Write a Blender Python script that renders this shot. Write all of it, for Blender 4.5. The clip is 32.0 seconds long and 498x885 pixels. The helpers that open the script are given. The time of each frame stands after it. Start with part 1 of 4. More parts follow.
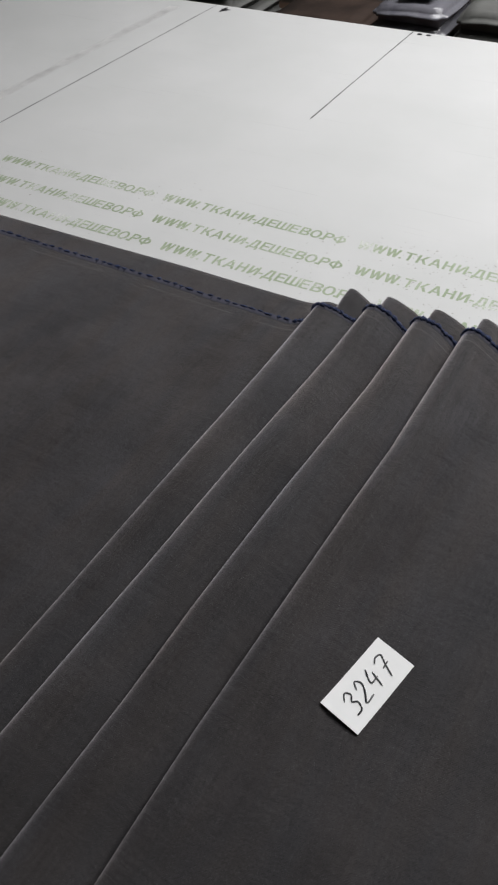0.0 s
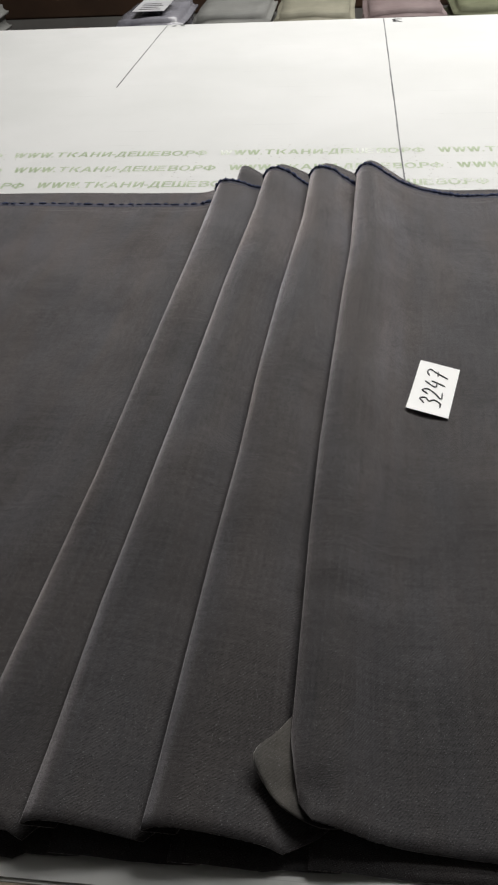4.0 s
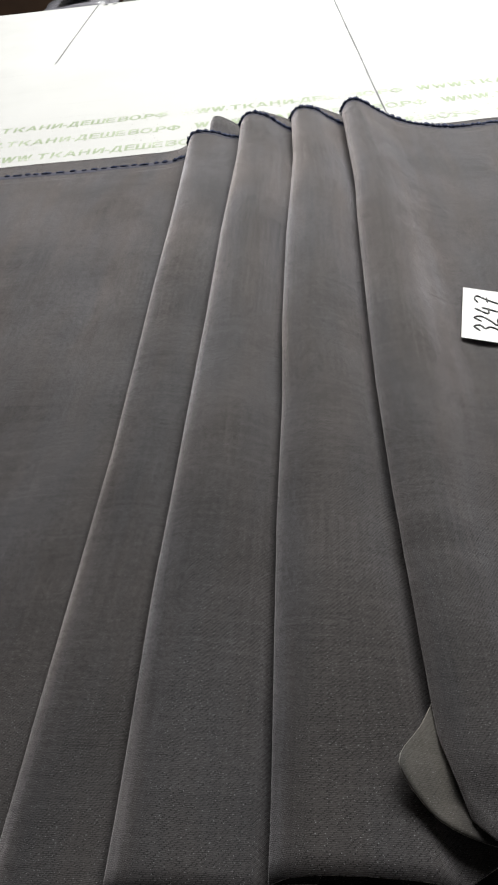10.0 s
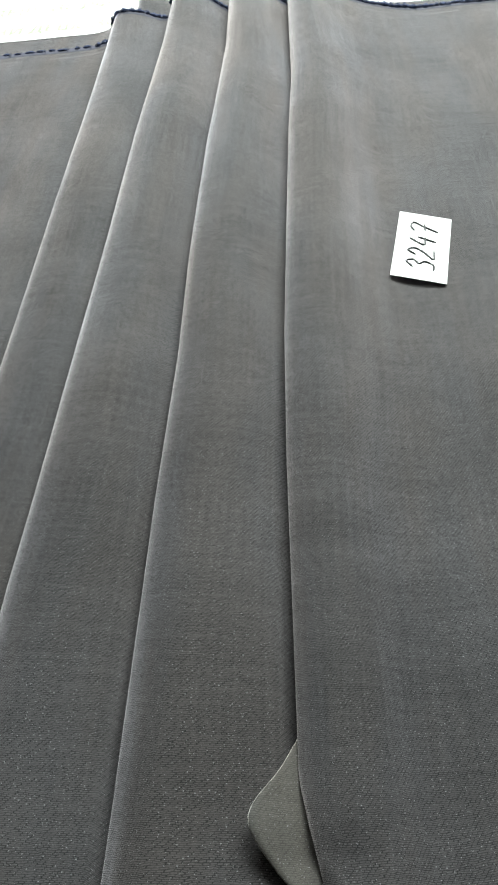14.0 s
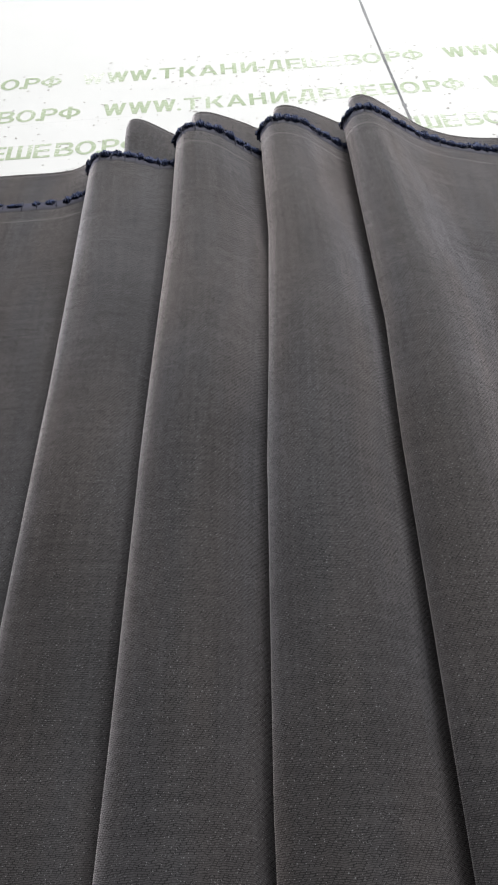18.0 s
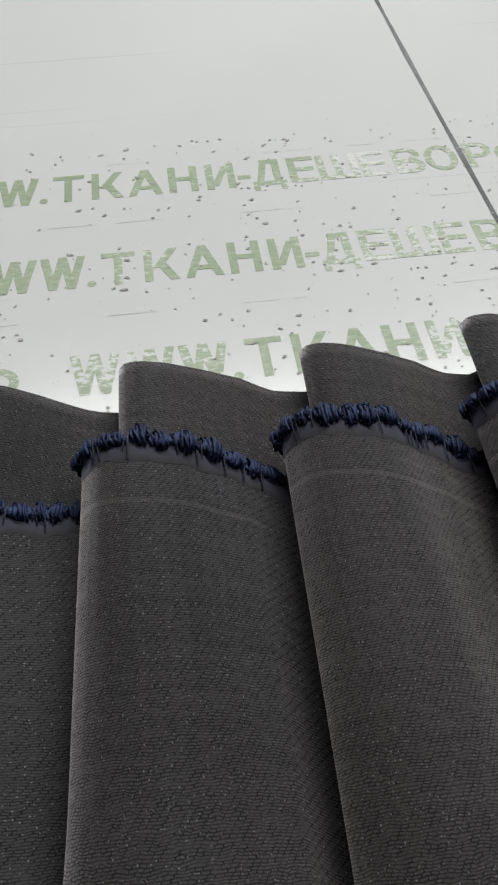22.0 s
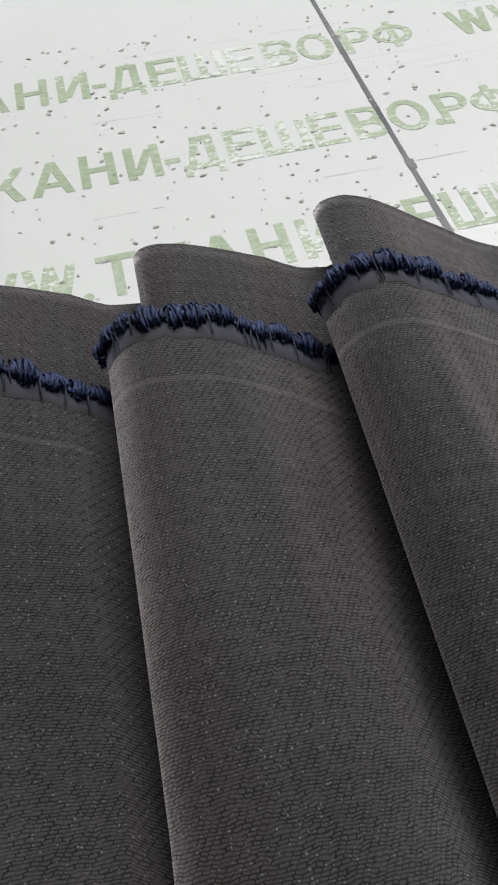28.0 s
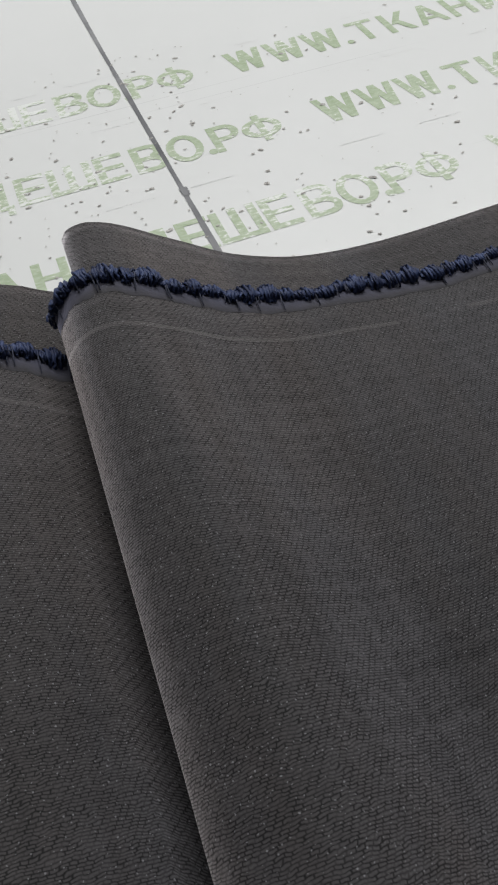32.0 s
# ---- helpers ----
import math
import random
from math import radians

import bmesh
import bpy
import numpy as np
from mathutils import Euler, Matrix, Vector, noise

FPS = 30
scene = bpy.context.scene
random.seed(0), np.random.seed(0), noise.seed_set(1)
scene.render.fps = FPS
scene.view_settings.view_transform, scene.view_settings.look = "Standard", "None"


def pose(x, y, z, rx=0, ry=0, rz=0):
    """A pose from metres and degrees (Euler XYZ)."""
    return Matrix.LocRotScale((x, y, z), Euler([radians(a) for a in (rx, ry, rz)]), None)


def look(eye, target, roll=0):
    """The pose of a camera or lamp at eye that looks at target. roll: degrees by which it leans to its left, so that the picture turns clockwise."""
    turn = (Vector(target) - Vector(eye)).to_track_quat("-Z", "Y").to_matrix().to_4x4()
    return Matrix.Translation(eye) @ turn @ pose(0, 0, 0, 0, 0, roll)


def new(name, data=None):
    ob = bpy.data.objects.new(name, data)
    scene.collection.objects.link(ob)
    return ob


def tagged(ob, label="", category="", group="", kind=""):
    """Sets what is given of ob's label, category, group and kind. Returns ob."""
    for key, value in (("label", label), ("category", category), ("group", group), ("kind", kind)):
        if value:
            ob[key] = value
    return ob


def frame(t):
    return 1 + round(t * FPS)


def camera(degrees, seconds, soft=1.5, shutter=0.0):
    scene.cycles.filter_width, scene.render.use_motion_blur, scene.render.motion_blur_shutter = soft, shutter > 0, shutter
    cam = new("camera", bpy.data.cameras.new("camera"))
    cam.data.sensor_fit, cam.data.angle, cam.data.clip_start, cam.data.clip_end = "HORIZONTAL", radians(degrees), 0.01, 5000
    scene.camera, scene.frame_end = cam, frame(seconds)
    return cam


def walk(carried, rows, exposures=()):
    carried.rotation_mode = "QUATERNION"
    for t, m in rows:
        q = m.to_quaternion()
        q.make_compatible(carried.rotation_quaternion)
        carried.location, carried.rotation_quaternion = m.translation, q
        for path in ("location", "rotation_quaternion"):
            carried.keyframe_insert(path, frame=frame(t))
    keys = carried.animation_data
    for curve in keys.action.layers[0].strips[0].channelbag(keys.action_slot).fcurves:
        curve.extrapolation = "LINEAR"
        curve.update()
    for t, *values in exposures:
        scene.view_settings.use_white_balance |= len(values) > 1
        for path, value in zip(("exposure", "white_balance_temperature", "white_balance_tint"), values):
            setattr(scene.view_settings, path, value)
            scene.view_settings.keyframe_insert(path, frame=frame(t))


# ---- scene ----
cam = camera(35.2, 32.0, soft=2.2)
PATH = [
    (0, (0.0750, -0.1930, 1.3990), (-0.6430, 1.0510, 0.0060), -2.00),
    (0.5, (0.1078, -0.2070, 1.3901), (-0.1194, 0.1084, 1.0030), -10.15),
    (1, (0.0520, -0.2560, 1.3440), (-0.5990, 1.0200, -0.0510), -4.50),
    (1.5, (0.0080, -0.2980, 1.3180), (-0.5360, 1.0390, -0.0660), -5.30),
    (2, (-0.0120, -0.3370, 1.2950), (-0.4400, 1.0940, -0.0350), -4.70),
    (2.5, (-0.0310, -0.3780, 1.2750), (-0.3390, 1.0900, -0.0480), -3.50),
    (3, (-0.0450, -0.4120, 1.2740), (-0.3220, 1.0760, -0.0330), -4.30),
    (3.5, (-0.0640, -0.4310, 1.2630), (-0.3030, 1.0850, -0.0190), -3.80),
    (5.5, (-0.1000, -0.4520, 1.1690), (-0.3000, 1.1230, -0.0480), -4.00),
    (6, (-0.1100, -0.4450, 1.1510), (-0.3050, 1.1400, -0.0540), -4.70),
    (6.5, (-0.1160, -0.4390, 1.1400), (-0.3260, 1.1360, -0.0740), -5.50),
    (7, (-0.1300, -0.4400, 1.1420), (-0.3480, 1.1400, -0.0660), -5.60),
    (7.5, (-0.1390, -0.4310, 1.1400), (-0.3530, 1.1540, -0.0610), -5.80),
    (8, (-0.1490, -0.4270, 1.1410), (-0.3430, 1.1640, -0.0550), -5.40),
    (8.5, (-0.1540, -0.4270, 1.1410), (-0.3350, 1.1610, -0.0620), -5.40),
    (9, (-0.1510, -0.4250, 1.1590), (-0.3000, 1.1730, -0.0350), -6.10),
    (9.5, (-0.1530, -0.4120, 1.1610), (-0.2560, 1.1700, -0.0590), -5.50),
    (10, (-0.1440, -0.3930, 1.1600), (-0.2610, 1.1590, -0.0950), -7.30),
    (10.5, (-0.1710, -0.3910, 1.1850), (-0.4280, 1.1470, -0.0670), -9.90),
    (11, (-0.1780, -0.3510, 1.1860), (-0.4740, 1.1830, -0.0640), -8.70),
    (11.5, (-0.1860, -0.3340, 1.1810), (-0.4650, 1.2010, -0.0710), -8.70),
    (12, (-0.1930, -0.3390, 1.1740), (-0.4340, 1.2040, -0.0750), -7.90),
    (12.5, (-0.1951, -0.3395, 1.1827), (-0.4027, 1.0591, 0.0438), -7.17),
    (13, (-0.1590, -0.3450, 1.1560), (-0.2530, 1.1530, -0.1660), -4.40),
    (13.5, (-0.1270, -0.3490, 1.1360), (-0.1800, 1.1020, -0.2400), -3.50),
    (14, (-0.0922, -0.3253, 1.1505), (-0.1724, 0.7154, 0.0253), -7.38),
    (14.5, (-0.0875, -0.2791, 1.1509), (-0.1384, 0.2126, 0.5894), -7.86),
    (16.5, (-0.1109, -0.1178, 1.1318), (-0.1771, 0.8704, -0.0373), -7.31),
    (17, (-0.1165, -0.0803, 1.1384), (-0.1859, 1.1699, -0.3053), -5.04),
    (17.5, (-0.1250, -0.0510, 1.1380), (-0.1870, 1.3010, -0.3340), -4.70),
    (18, (-0.1472, 0.0106, 1.1429), (-0.1318, 1.3399, -0.3575), -3.98),
    (18.5, (-0.1524, 0.0694, 1.1463), (-0.0625, 1.3554, -0.3908), -3.88),
    (19, (-0.1630, 0.1063, 1.1317), (0.0307, 1.4123, -0.3829), -2.31),
    (19.5, (-0.1595, 0.1517, 1.1297), (0.0732, 1.4562, -0.3790), -2.62),
    (20, (-0.1538, 0.2146, 1.1336), (0.0843, 1.5090, -0.3798), -1.14),
    (20.5, (-0.1506, 0.2685, 1.1206), (0.0737, 1.5407, -0.4146), -0.16),
    (21, (-0.1446, 0.3176, 1.0964), (0.0480, 1.6081, -0.4272), -1.44),
    (21.5, (-0.1417, 0.3543, 1.0752), (0.0285, 1.6248, -0.4678), -1.50),
    (22, (-0.1467, 0.3761, 1.0601), (0.0134, 1.6149, -0.5099), -0.58),
    (22.5, (-0.1524, 0.3845, 1.0551), (-0.0053, 1.5796, -0.5500), -0.76),
    (23, (-0.1523, 0.3881, 1.0440), (-0.0298, 1.5688, -0.5740), -1.59),
    (23.5, (-0.1479, 0.3880, 1.0417), (-0.0309, 1.5644, -0.5799), -1.92),
    (24, (-0.1476, 0.3842, 1.0446), (-0.0213, 1.5579, -0.5776), -1.94),
    (24.5, (-0.1479, 0.3899, 1.0363), (-0.0258, 1.5631, -0.5873), -2.12),
    (26.5, (-0.1276, 0.3851, 1.0341), (0.0439, 1.5301, -0.6063), -2.74),
    (27, (-0.1212, 0.3835, 1.0330), (0.0516, 1.5246, -0.6088), -3.54),
    (27.5, (-0.1145, 0.3800, 1.0326), (0.0827, 1.5177, -0.6076), -3.39),
    (28, (-0.1085, 0.3758, 1.0316), (0.0869, 1.5199, -0.6053), -4.31),
    (28.5, (-0.1022, 0.3731, 1.0298), (0.1053, 1.5233, -0.6001), -4.51),
    (29, (-0.0960, 0.3684, 1.0291), (0.1300, 1.5216, -0.5957), -4.73),
    (29.5, (-0.0878, 0.3650, 1.0285), (0.1461, 1.5202, -0.5919), -5.24),
    (30, (-0.0839, 0.3607, 1.0279), (0.1751, 1.5258, -0.5823), -5.44),
    (30.5, (-0.0747, 0.3549, 1.0293), (0.1958, 1.5269, -0.5728), -6.18),
    (31, (-0.0706, 0.3471, 1.0326), (0.2353, 1.5322, -0.5549), -5.93),
    (31.5, (-0.0625, 0.3419, 1.0336), (0.2520, 1.5333, -0.5451), -6.37),
    (32, (-0.0615, 0.3389, 1.0356), (0.2786, 1.5333, -0.5391), -6.29),
]
EXPOSURES = [
    (0.0, -0.48, 6500, 10), (3.0, -0.38, 6600, 10), (3.5, -0.27, 6700, 9), (5.5, 0.15, 6800, 8), (8.0, 0.40, 6800, 7), (12.0, 0.40, 6600, 7), (13.0, 0.30, 6600, 7), (13.5, 0.50, 6500, 5),
    (14.0, 1.25, 6400, -3), (17.0, 1.42, 6400, -3), (17.5, 0.75, 6700, 3), (18.0, 0.2, 6500, 9), (19.0, -0.05, 6500, 8), (21.0, -0.6, 6500, 7), (23.0, -0.67, 6500, 7), (27.0, -0.36, 6500, 8), (30.0, -0.47, 6500, 8), (32.0, -0.55, 6500, 8),
]
walk(cam, [(t, look(eye, target, roll)) for t, eye, target, roll in PATH], EXPOSURES)

# ---- light: a long ceiling lamp over the far side of the table and a small one beside it, in a closed shop room ----
world = bpy.data.worlds.new("room_air")
world.use_nodes = True
world.node_tree.nodes["Background"].inputs[0].default_value = (0.9, 0.95, 1.0, 1)
world.node_tree.nodes["Background"].inputs[1].default_value = 0.008
scene.world = world


def ceiling_lamp(x, y, z, long_x, long_y, watts, tint):
    data = bpy.data.lights.new("ceiling_tube", "AREA")
    data.shape, data.size, data.size_y = "RECTANGLE", long_x, long_y
    data.energy, data.color = watts, tint
    ob = new("ceiling_tube", data)
    ob.matrix_world = pose(x, y, z)
    return ob


ceiling_lamp(0.58, 2.05, 2.85, 2.6, 0.65, 110, (0.985, 0.985, 0.985))
ceiling_lamp(0.80, 0.92, 2.85, 1.3, 0.5, 24, (0.985, 0.985, 0.985))

# ---- materials ----


def material(name, rough=0.6, spec=0.5):
    m = bpy.data.materials.new(name)
    m.use_nodes = True
    b = m.node_tree.nodes["Principled BSDF"]
    b.inputs["Roughness"].default_value = rough
    b.inputs["Specular IOR Level"].default_value = spec
    return m, m.node_tree, b


def node(tree, kind, **values):
    n = tree.nodes.new(kind)
    for key, value in values.items():
        n.inputs[key.replace("_", " ")].default_value = value
    return n


def ramp(tree, source, stops):
    r = tree.nodes.new("ShaderNodeValToRGB")
    e = r.color_ramp.elements
    while len(e) < len(stops):
        e.new(0.5)
    for k, (pos, col) in enumerate(stops):
        e[k].position, e[k].color = pos, (*col, 1) if len(col) == 3 else col
    tree.links.new(source, r.inputs[0])
    return r.outputs[0]


def mottled(name, dark, light, scale, rough=0.6, spec=0.5, fine=0.0, bump=0.0):
    """A surface with a broad and a fine variation."""
    m, tree, b = material(name, rough, spec)
    co = tree.nodes.new("ShaderNodeTexCoord").outputs["Object"]
    big = node(tree, "ShaderNodeTexNoise", Scale=scale, Detail=4.0, Roughness=0.6)
    tree.links.new(co, big.inputs["Vector"])
    col = ramp(tree, big.outputs["Fac"], [(0.3, dark), (0.7, light)])
    tree.links.new(col, b.inputs["Base Color"])
    if fine:
        small = node(tree, "ShaderNodeTexNoise", Scale=fine, Detail=3.0)
        tree.links.new(co, small.inputs["Vector"])
        bp = node(tree, "ShaderNodeBump", Strength=0.5, Distance=bump)
        tree.links.new(small.outputs["Fac"], bp.inputs["Height"])
        tree.links.new(bp.outputs["Normal"], b.inputs["Normal"])
    return m


def math_node(tree, op, a, b=None):
    n = tree.nodes.new("ShaderNodeMath")
    n.operation = op
    for k, v in enumerate((a, b)):
        if v is None:
            continue
        if isinstance(v, (int, float)):
            n.inputs[k].default_value = v
        else:
            tree.links.new(v, n.inputs[k])
    return n.outputs[0]


def cloth_material(name, base, lit, rough, ribs, nap, edge_mark, fade=None, pits=0.22, lean=2, skip=0.69):
    """Twill: weft rows 0.66 mm apart with painted-in pits that step aside from row to row; UV in metres, v = 0 at the
    sewn edge.
    """
    m, tree, b = material(name, rough, 0.15)
    uv = tree.nodes.new("ShaderNodeTexCoord").outputs["UV"]
    sep = tree.nodes.new("ShaderNodeSeparateXYZ")
    tree.links.new(uv, sep.inputs[0])
    sway = node(tree, "ShaderNodeTexNoise", Scale=260.0, Detail=2.0)
    tree.links.new(uv, sway.inputs["Vector"])
    drift = node(tree, "ShaderNodeTexNoise", Scale=45.0, Detail=1.0)
    tree.links.new(uv, drift.inputs["Vector"])
    co, si = math.cos(radians(lean)), math.sin(radians(lean))

    def turned(a, c, pitch):
        return math_node(tree, "ADD", math_node(tree, "MULTIPLY", sep.outputs[0], a / pitch), math_node(tree, "MULTIPLY", sep.outputs[1], c / pitch))

    def hump(x):
        """0 at whole numbers, 1 half-way between."""
        return math_node(tree, "SUBTRACT", 1.0, math_node(tree, "ABSOLUTE", math_node(tree, "SUBTRACT", math_node(tree, "MULTIPLY", math_node(tree, "FRACT", x), 2.0), 1.0)))

    def rise(x, low, high):
        r = tree.nodes.new("ShaderNodeMapRange")
        r.interpolation_type = "SMOOTHSTEP"
        r.inputs["From Min"].default_value, r.inputs["From Max"].default_value = low, high
        tree.links.new(x, r.inputs["Value"])
        return r.outputs[0]

    row = math_node(tree, "ADD", turned(-si, co, 0.00066), math_node(tree, "ADD", math_node(tree, "MULTIPLY", sway.outputs["Fac"], 2.5), math_node(tree, "MULTIPLY", drift.outputs["Fac"], 2.0)))
    line = math_node(tree, "FLOOR", math_node(tree, "ADD", row, 0.5))
    along = math_node(tree, "ADD", turned(co, si, 0.00175), math_node(tree, "MULTIPLY", line, skip))
    along = math_node(tree, "ADD", along, math_node(tree, "MULTIPLY", sway.outputs["Fac"], 1.3))
    cell = tree.nodes.new("ShaderNodeCombineXYZ")
    tree.links.new(line, cell.inputs[0])
    tree.links.new(math_node(tree, "FLOOR", along), cell.inputs[1])
    chance = tree.nodes.new("ShaderNodeTexWhiteNoise")
    tree.links.new(cell.outputs[0], chance.inputs["Vector"])
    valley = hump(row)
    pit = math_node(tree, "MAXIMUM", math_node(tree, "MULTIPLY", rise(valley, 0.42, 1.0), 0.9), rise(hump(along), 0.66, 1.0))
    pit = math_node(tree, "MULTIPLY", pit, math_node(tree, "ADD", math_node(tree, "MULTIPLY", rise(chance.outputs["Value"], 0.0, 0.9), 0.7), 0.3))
    grain = node(tree, "ShaderNodeTexNoise", Scale=1500.0, Detail=2.0)
    tree.links.new(uv, grain.inputs["Vector"])
    h = math_node(tree, "MULTIPLY", grain.outputs["Fac"], nap * 0.5)
    bp = node(tree, "ShaderNodeBump", Strength=0.5, Distance=0.0005)
    tree.links.new(h, bp.inputs["Height"])
    ridge = math_node(tree, "SUBTRACT", 1.0, valley)
    # uneven yarn: faint streaks along both thread directions
    yarn = []
    for sx, sy in ((14, 420), (520, 12)):
        mp = tree.nodes.new("ShaderNodeMapping")
        mp.inputs["Scale"].default_value = (sx, sy, 1)
        tree.links.new(uv, mp.inputs["Vector"])
        y = node(tree, "ShaderNodeTexNoise", Scale=1.0, Detail=2.0)
        tree.links.new(mp.outputs[0], y.inputs["Vector"])
        yarn.append(y.outputs["Fac"])
    slub = math_node(tree, "ADD", yarn[0], yarn[1])
    cloud = node(tree, "ShaderNodeTexNoise", Scale=9.0, Detail=5.0, Roughness=0.6)
    tree.links.new(uv, cloud.inputs["Vector"])
    # the weft ridges' lit tops go into the tone, not the bump
    tone = math_node(tree, "ADD", math_node(tree, "MULTIPLY", cloud.outputs["Fac"], 0.55), math_node(tree, "MULTIPLY", ridge, ribs * 0.55))
    tone = math_node(tree, "ADD", tone, math_node(tree, "MULTIPLY", slub, 0.24))
    tone = math_node(tree, "ADD", tone, math_node(tree, "MULTIPLY", grain.outputs["Fac"], 0.22))
    col = ramp(tree, tone, [(0.50, base), (0.98, lit)])
    # the grey turns from brownish to bluish in broad streaks along the cloth
    mp = tree.nodes.new("ShaderNodeMapping")
    mp.inputs["Scale"].default_value = (26, 5, 1)
    tree.links.new(uv, mp.inputs["Vector"])
    streak = node(tree, "ShaderNodeTexNoise", Scale=1.0, Detail=4.0, Roughness=0.55)
    tree.links.new(mp.outputs[0], streak.inputs["Vector"])
    hue = tree.nodes.new("ShaderNodeMix")
    hue.data_type, hue.blend_type = "RGBA", "MULTIPLY"
    hue.inputs["Factor"].default_value = 1.0
    tree.links.new(col, hue.inputs["A"])
    tree.links.new(ramp(tree, streak.outputs["Fac"], [(0.38, (1.032, 0.998, 0.97)), (0.62, (0.97, 0.998, 1.035))]), hue.inputs["B"])
    col = hue.outputs["Result"]
    if fade:
        # the paler reverse passes into the face colour along x
        sep = tree.nodes.new("ShaderNodeSeparateXYZ")
        tree.links.new(uv, sep.inputs[0])
        away = tree.nodes.new("ShaderNodeMapRange")
        away.inputs["From Min"].default_value, away.inputs["From Max"].default_value = -0.1000, -0.0880
        tree.links.new(sep.outputs[0], away.inputs["Value"])
        mix = tree.nodes.new("ShaderNodeMix")
        mix.data_type = "RGBA"
        mix.inputs["B"].default_value = (*fade, 1)
        tree.links.new(away.outputs[0], mix.inputs["Factor"])
        tree.links.new(col, mix.inputs["A"])
        col = mix.outputs["Result"]
    # the shade in the pits between the threads, put into the colour
    pit_shade = pit
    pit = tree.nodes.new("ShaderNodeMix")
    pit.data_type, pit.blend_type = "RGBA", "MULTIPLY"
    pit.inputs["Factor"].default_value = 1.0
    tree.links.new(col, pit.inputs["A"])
    tree.links.new(ramp(tree, pit_shade, [(0.0, (1, 1, 1)), (0.9, (pits, pits, pits))]), pit.inputs["B"])
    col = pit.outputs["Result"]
    if edge_mark:
        # the pressed line about 2 cm inside the sewn edge, paler in places
        sep = tree.nodes.new("ShaderNodeSeparateXYZ")
        tree.links.new(uv, sep.inputs[0])
        wob = node(tree, "ShaderNodeTexNoise", Scale=14.0, Detail=3.0)
        tree.links.new(uv, wob.inputs["Vector"])
        off = math_node(tree, "ADD", sep.outputs[1], math_node(tree, "MULTIPLY", wob.outputs["Fac"], 0.004))
        d = math_node(tree, "ABSOLUTE", math_node(tree, "ADD", off, 0.0185))
        near = math_node(tree, "LESS_THAN", d, 0.0008)
        near = math_node(tree, "MULTIPLY", near, math_node(tree, "GREATER_THAN", wob.outputs["Fac"], 0.47))
        mix = tree.nodes.new("ShaderNodeMix")
        mix.data_type = "RGBA"
        mix.inputs["B"].default_value = (lit[0] * 1.7, lit[1] * 1.7, lit[2] * 1.65, 1)
        tree.links.new(math_node(tree, "MULTIPLY", near, 0.2), mix.inputs["Factor"])
        tree.links.new(col, mix.inputs["A"])
        col = mix.outputs["Result"]
    # glints of single shiny fibres, painted into the base colour
    spark = node(tree, "ShaderNodeTexNoise", Scale=1700.0, Detail=0.0)
    tree.links.new(uv, spark.inputs["Vector"])
    glint = tree.nodes.new("ShaderNodeMix")
    glint.data_type = "RGBA"
    glint.inputs["B"].default_value = (0.36, 0.36, 0.385, 1)
    tree.links.new(math_node(tree, "MULTIPLY", math_node(tree, "GREATER_THAN", spark.outputs["Fac"], 0.765), 0.4), glint.inputs["Factor"])
    tree.links.new(col, glint.inputs["A"])
    tree.links.new(glint.outputs["Result"], b.inputs["Base Color"])
    tree.links.new(bp.outputs["Normal"], b.inputs["Normal"])
    # the nap takes the colour of the yarn
    b.inputs["Sheen Weight"].default_value = 1.0
    b.inputs["Sheen Roughness"].default_value = 0.46
    fuzz = tree.nodes.new("ShaderNodeVectorMath")
    fuzz.operation = "SCALE"
    fuzz.inputs["Scale"].default_value = 1.38 / lit[0]
    tree.links.new(col, fuzz.inputs[0])
    tree.links.new(fuzz.outputs[0], b.inputs["Sheen Tint"])
    return m


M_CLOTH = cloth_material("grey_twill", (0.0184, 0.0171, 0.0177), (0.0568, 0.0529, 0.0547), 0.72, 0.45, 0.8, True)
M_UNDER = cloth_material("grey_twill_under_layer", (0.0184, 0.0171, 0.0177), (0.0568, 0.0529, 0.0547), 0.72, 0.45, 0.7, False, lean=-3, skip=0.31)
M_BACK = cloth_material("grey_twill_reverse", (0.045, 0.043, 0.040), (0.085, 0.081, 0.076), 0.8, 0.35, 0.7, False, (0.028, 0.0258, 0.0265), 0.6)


def band_material():
    """Smooth bluish edge of the cloth, passing into the twill."""
    m, tree, b = material("bluish_selvedge", 0.75, 0.2)
    b.inputs["Sheen Weight"].default_value, b.inputs["Sheen Roughness"].default_value = 0.7, 0.42
    b.inputs["Sheen Tint"].default_value = (0.72, 0.72, 0.95, 1)
    tc = tree.nodes.new("ShaderNodeTexCoord")
    sep = tree.nodes.new("ShaderNodeSeparateXYZ")
    tree.links.new(tc.outputs["UV"], sep.inputs[0])
    wob = node(tree, "ShaderNodeTexNoise", Scale=170.0, Detail=3.0)
    tree.links.new(tc.outputs["Object"], wob.inputs["Vector"])
    v = math_node(tree, "ADD", math_node(tree, "MULTIPLY", sep.outputs[1], 0.75), math_node(tree, "MULTIPLY", wob.outputs["Fac"], 0.3))
    col = ramp(tree, v, [(0.45, (0.058, 0.058, 0.085)), (0.70, (0.046, 0.045, 0.058)), (0.86, (0.032, 0.030, 0.032))])
    tree.links.new(col, b.inputs["Base Color"])
    fine = node(tree, "ShaderNodeTexNoise", Scale=900.0, Detail=2.0)
    tree.links.new(tc.outputs["Object"], fine.inputs["Vector"])
    bp = node(tree, "ShaderNodeBump", Strength=0.5, Distance=0.0002)
    tree.links.new(fine.outputs["Fac"], bp.inputs["Height"])
    tree.links.new(bp.outputs["Normal"], b.inputs["Normal"])
    return m


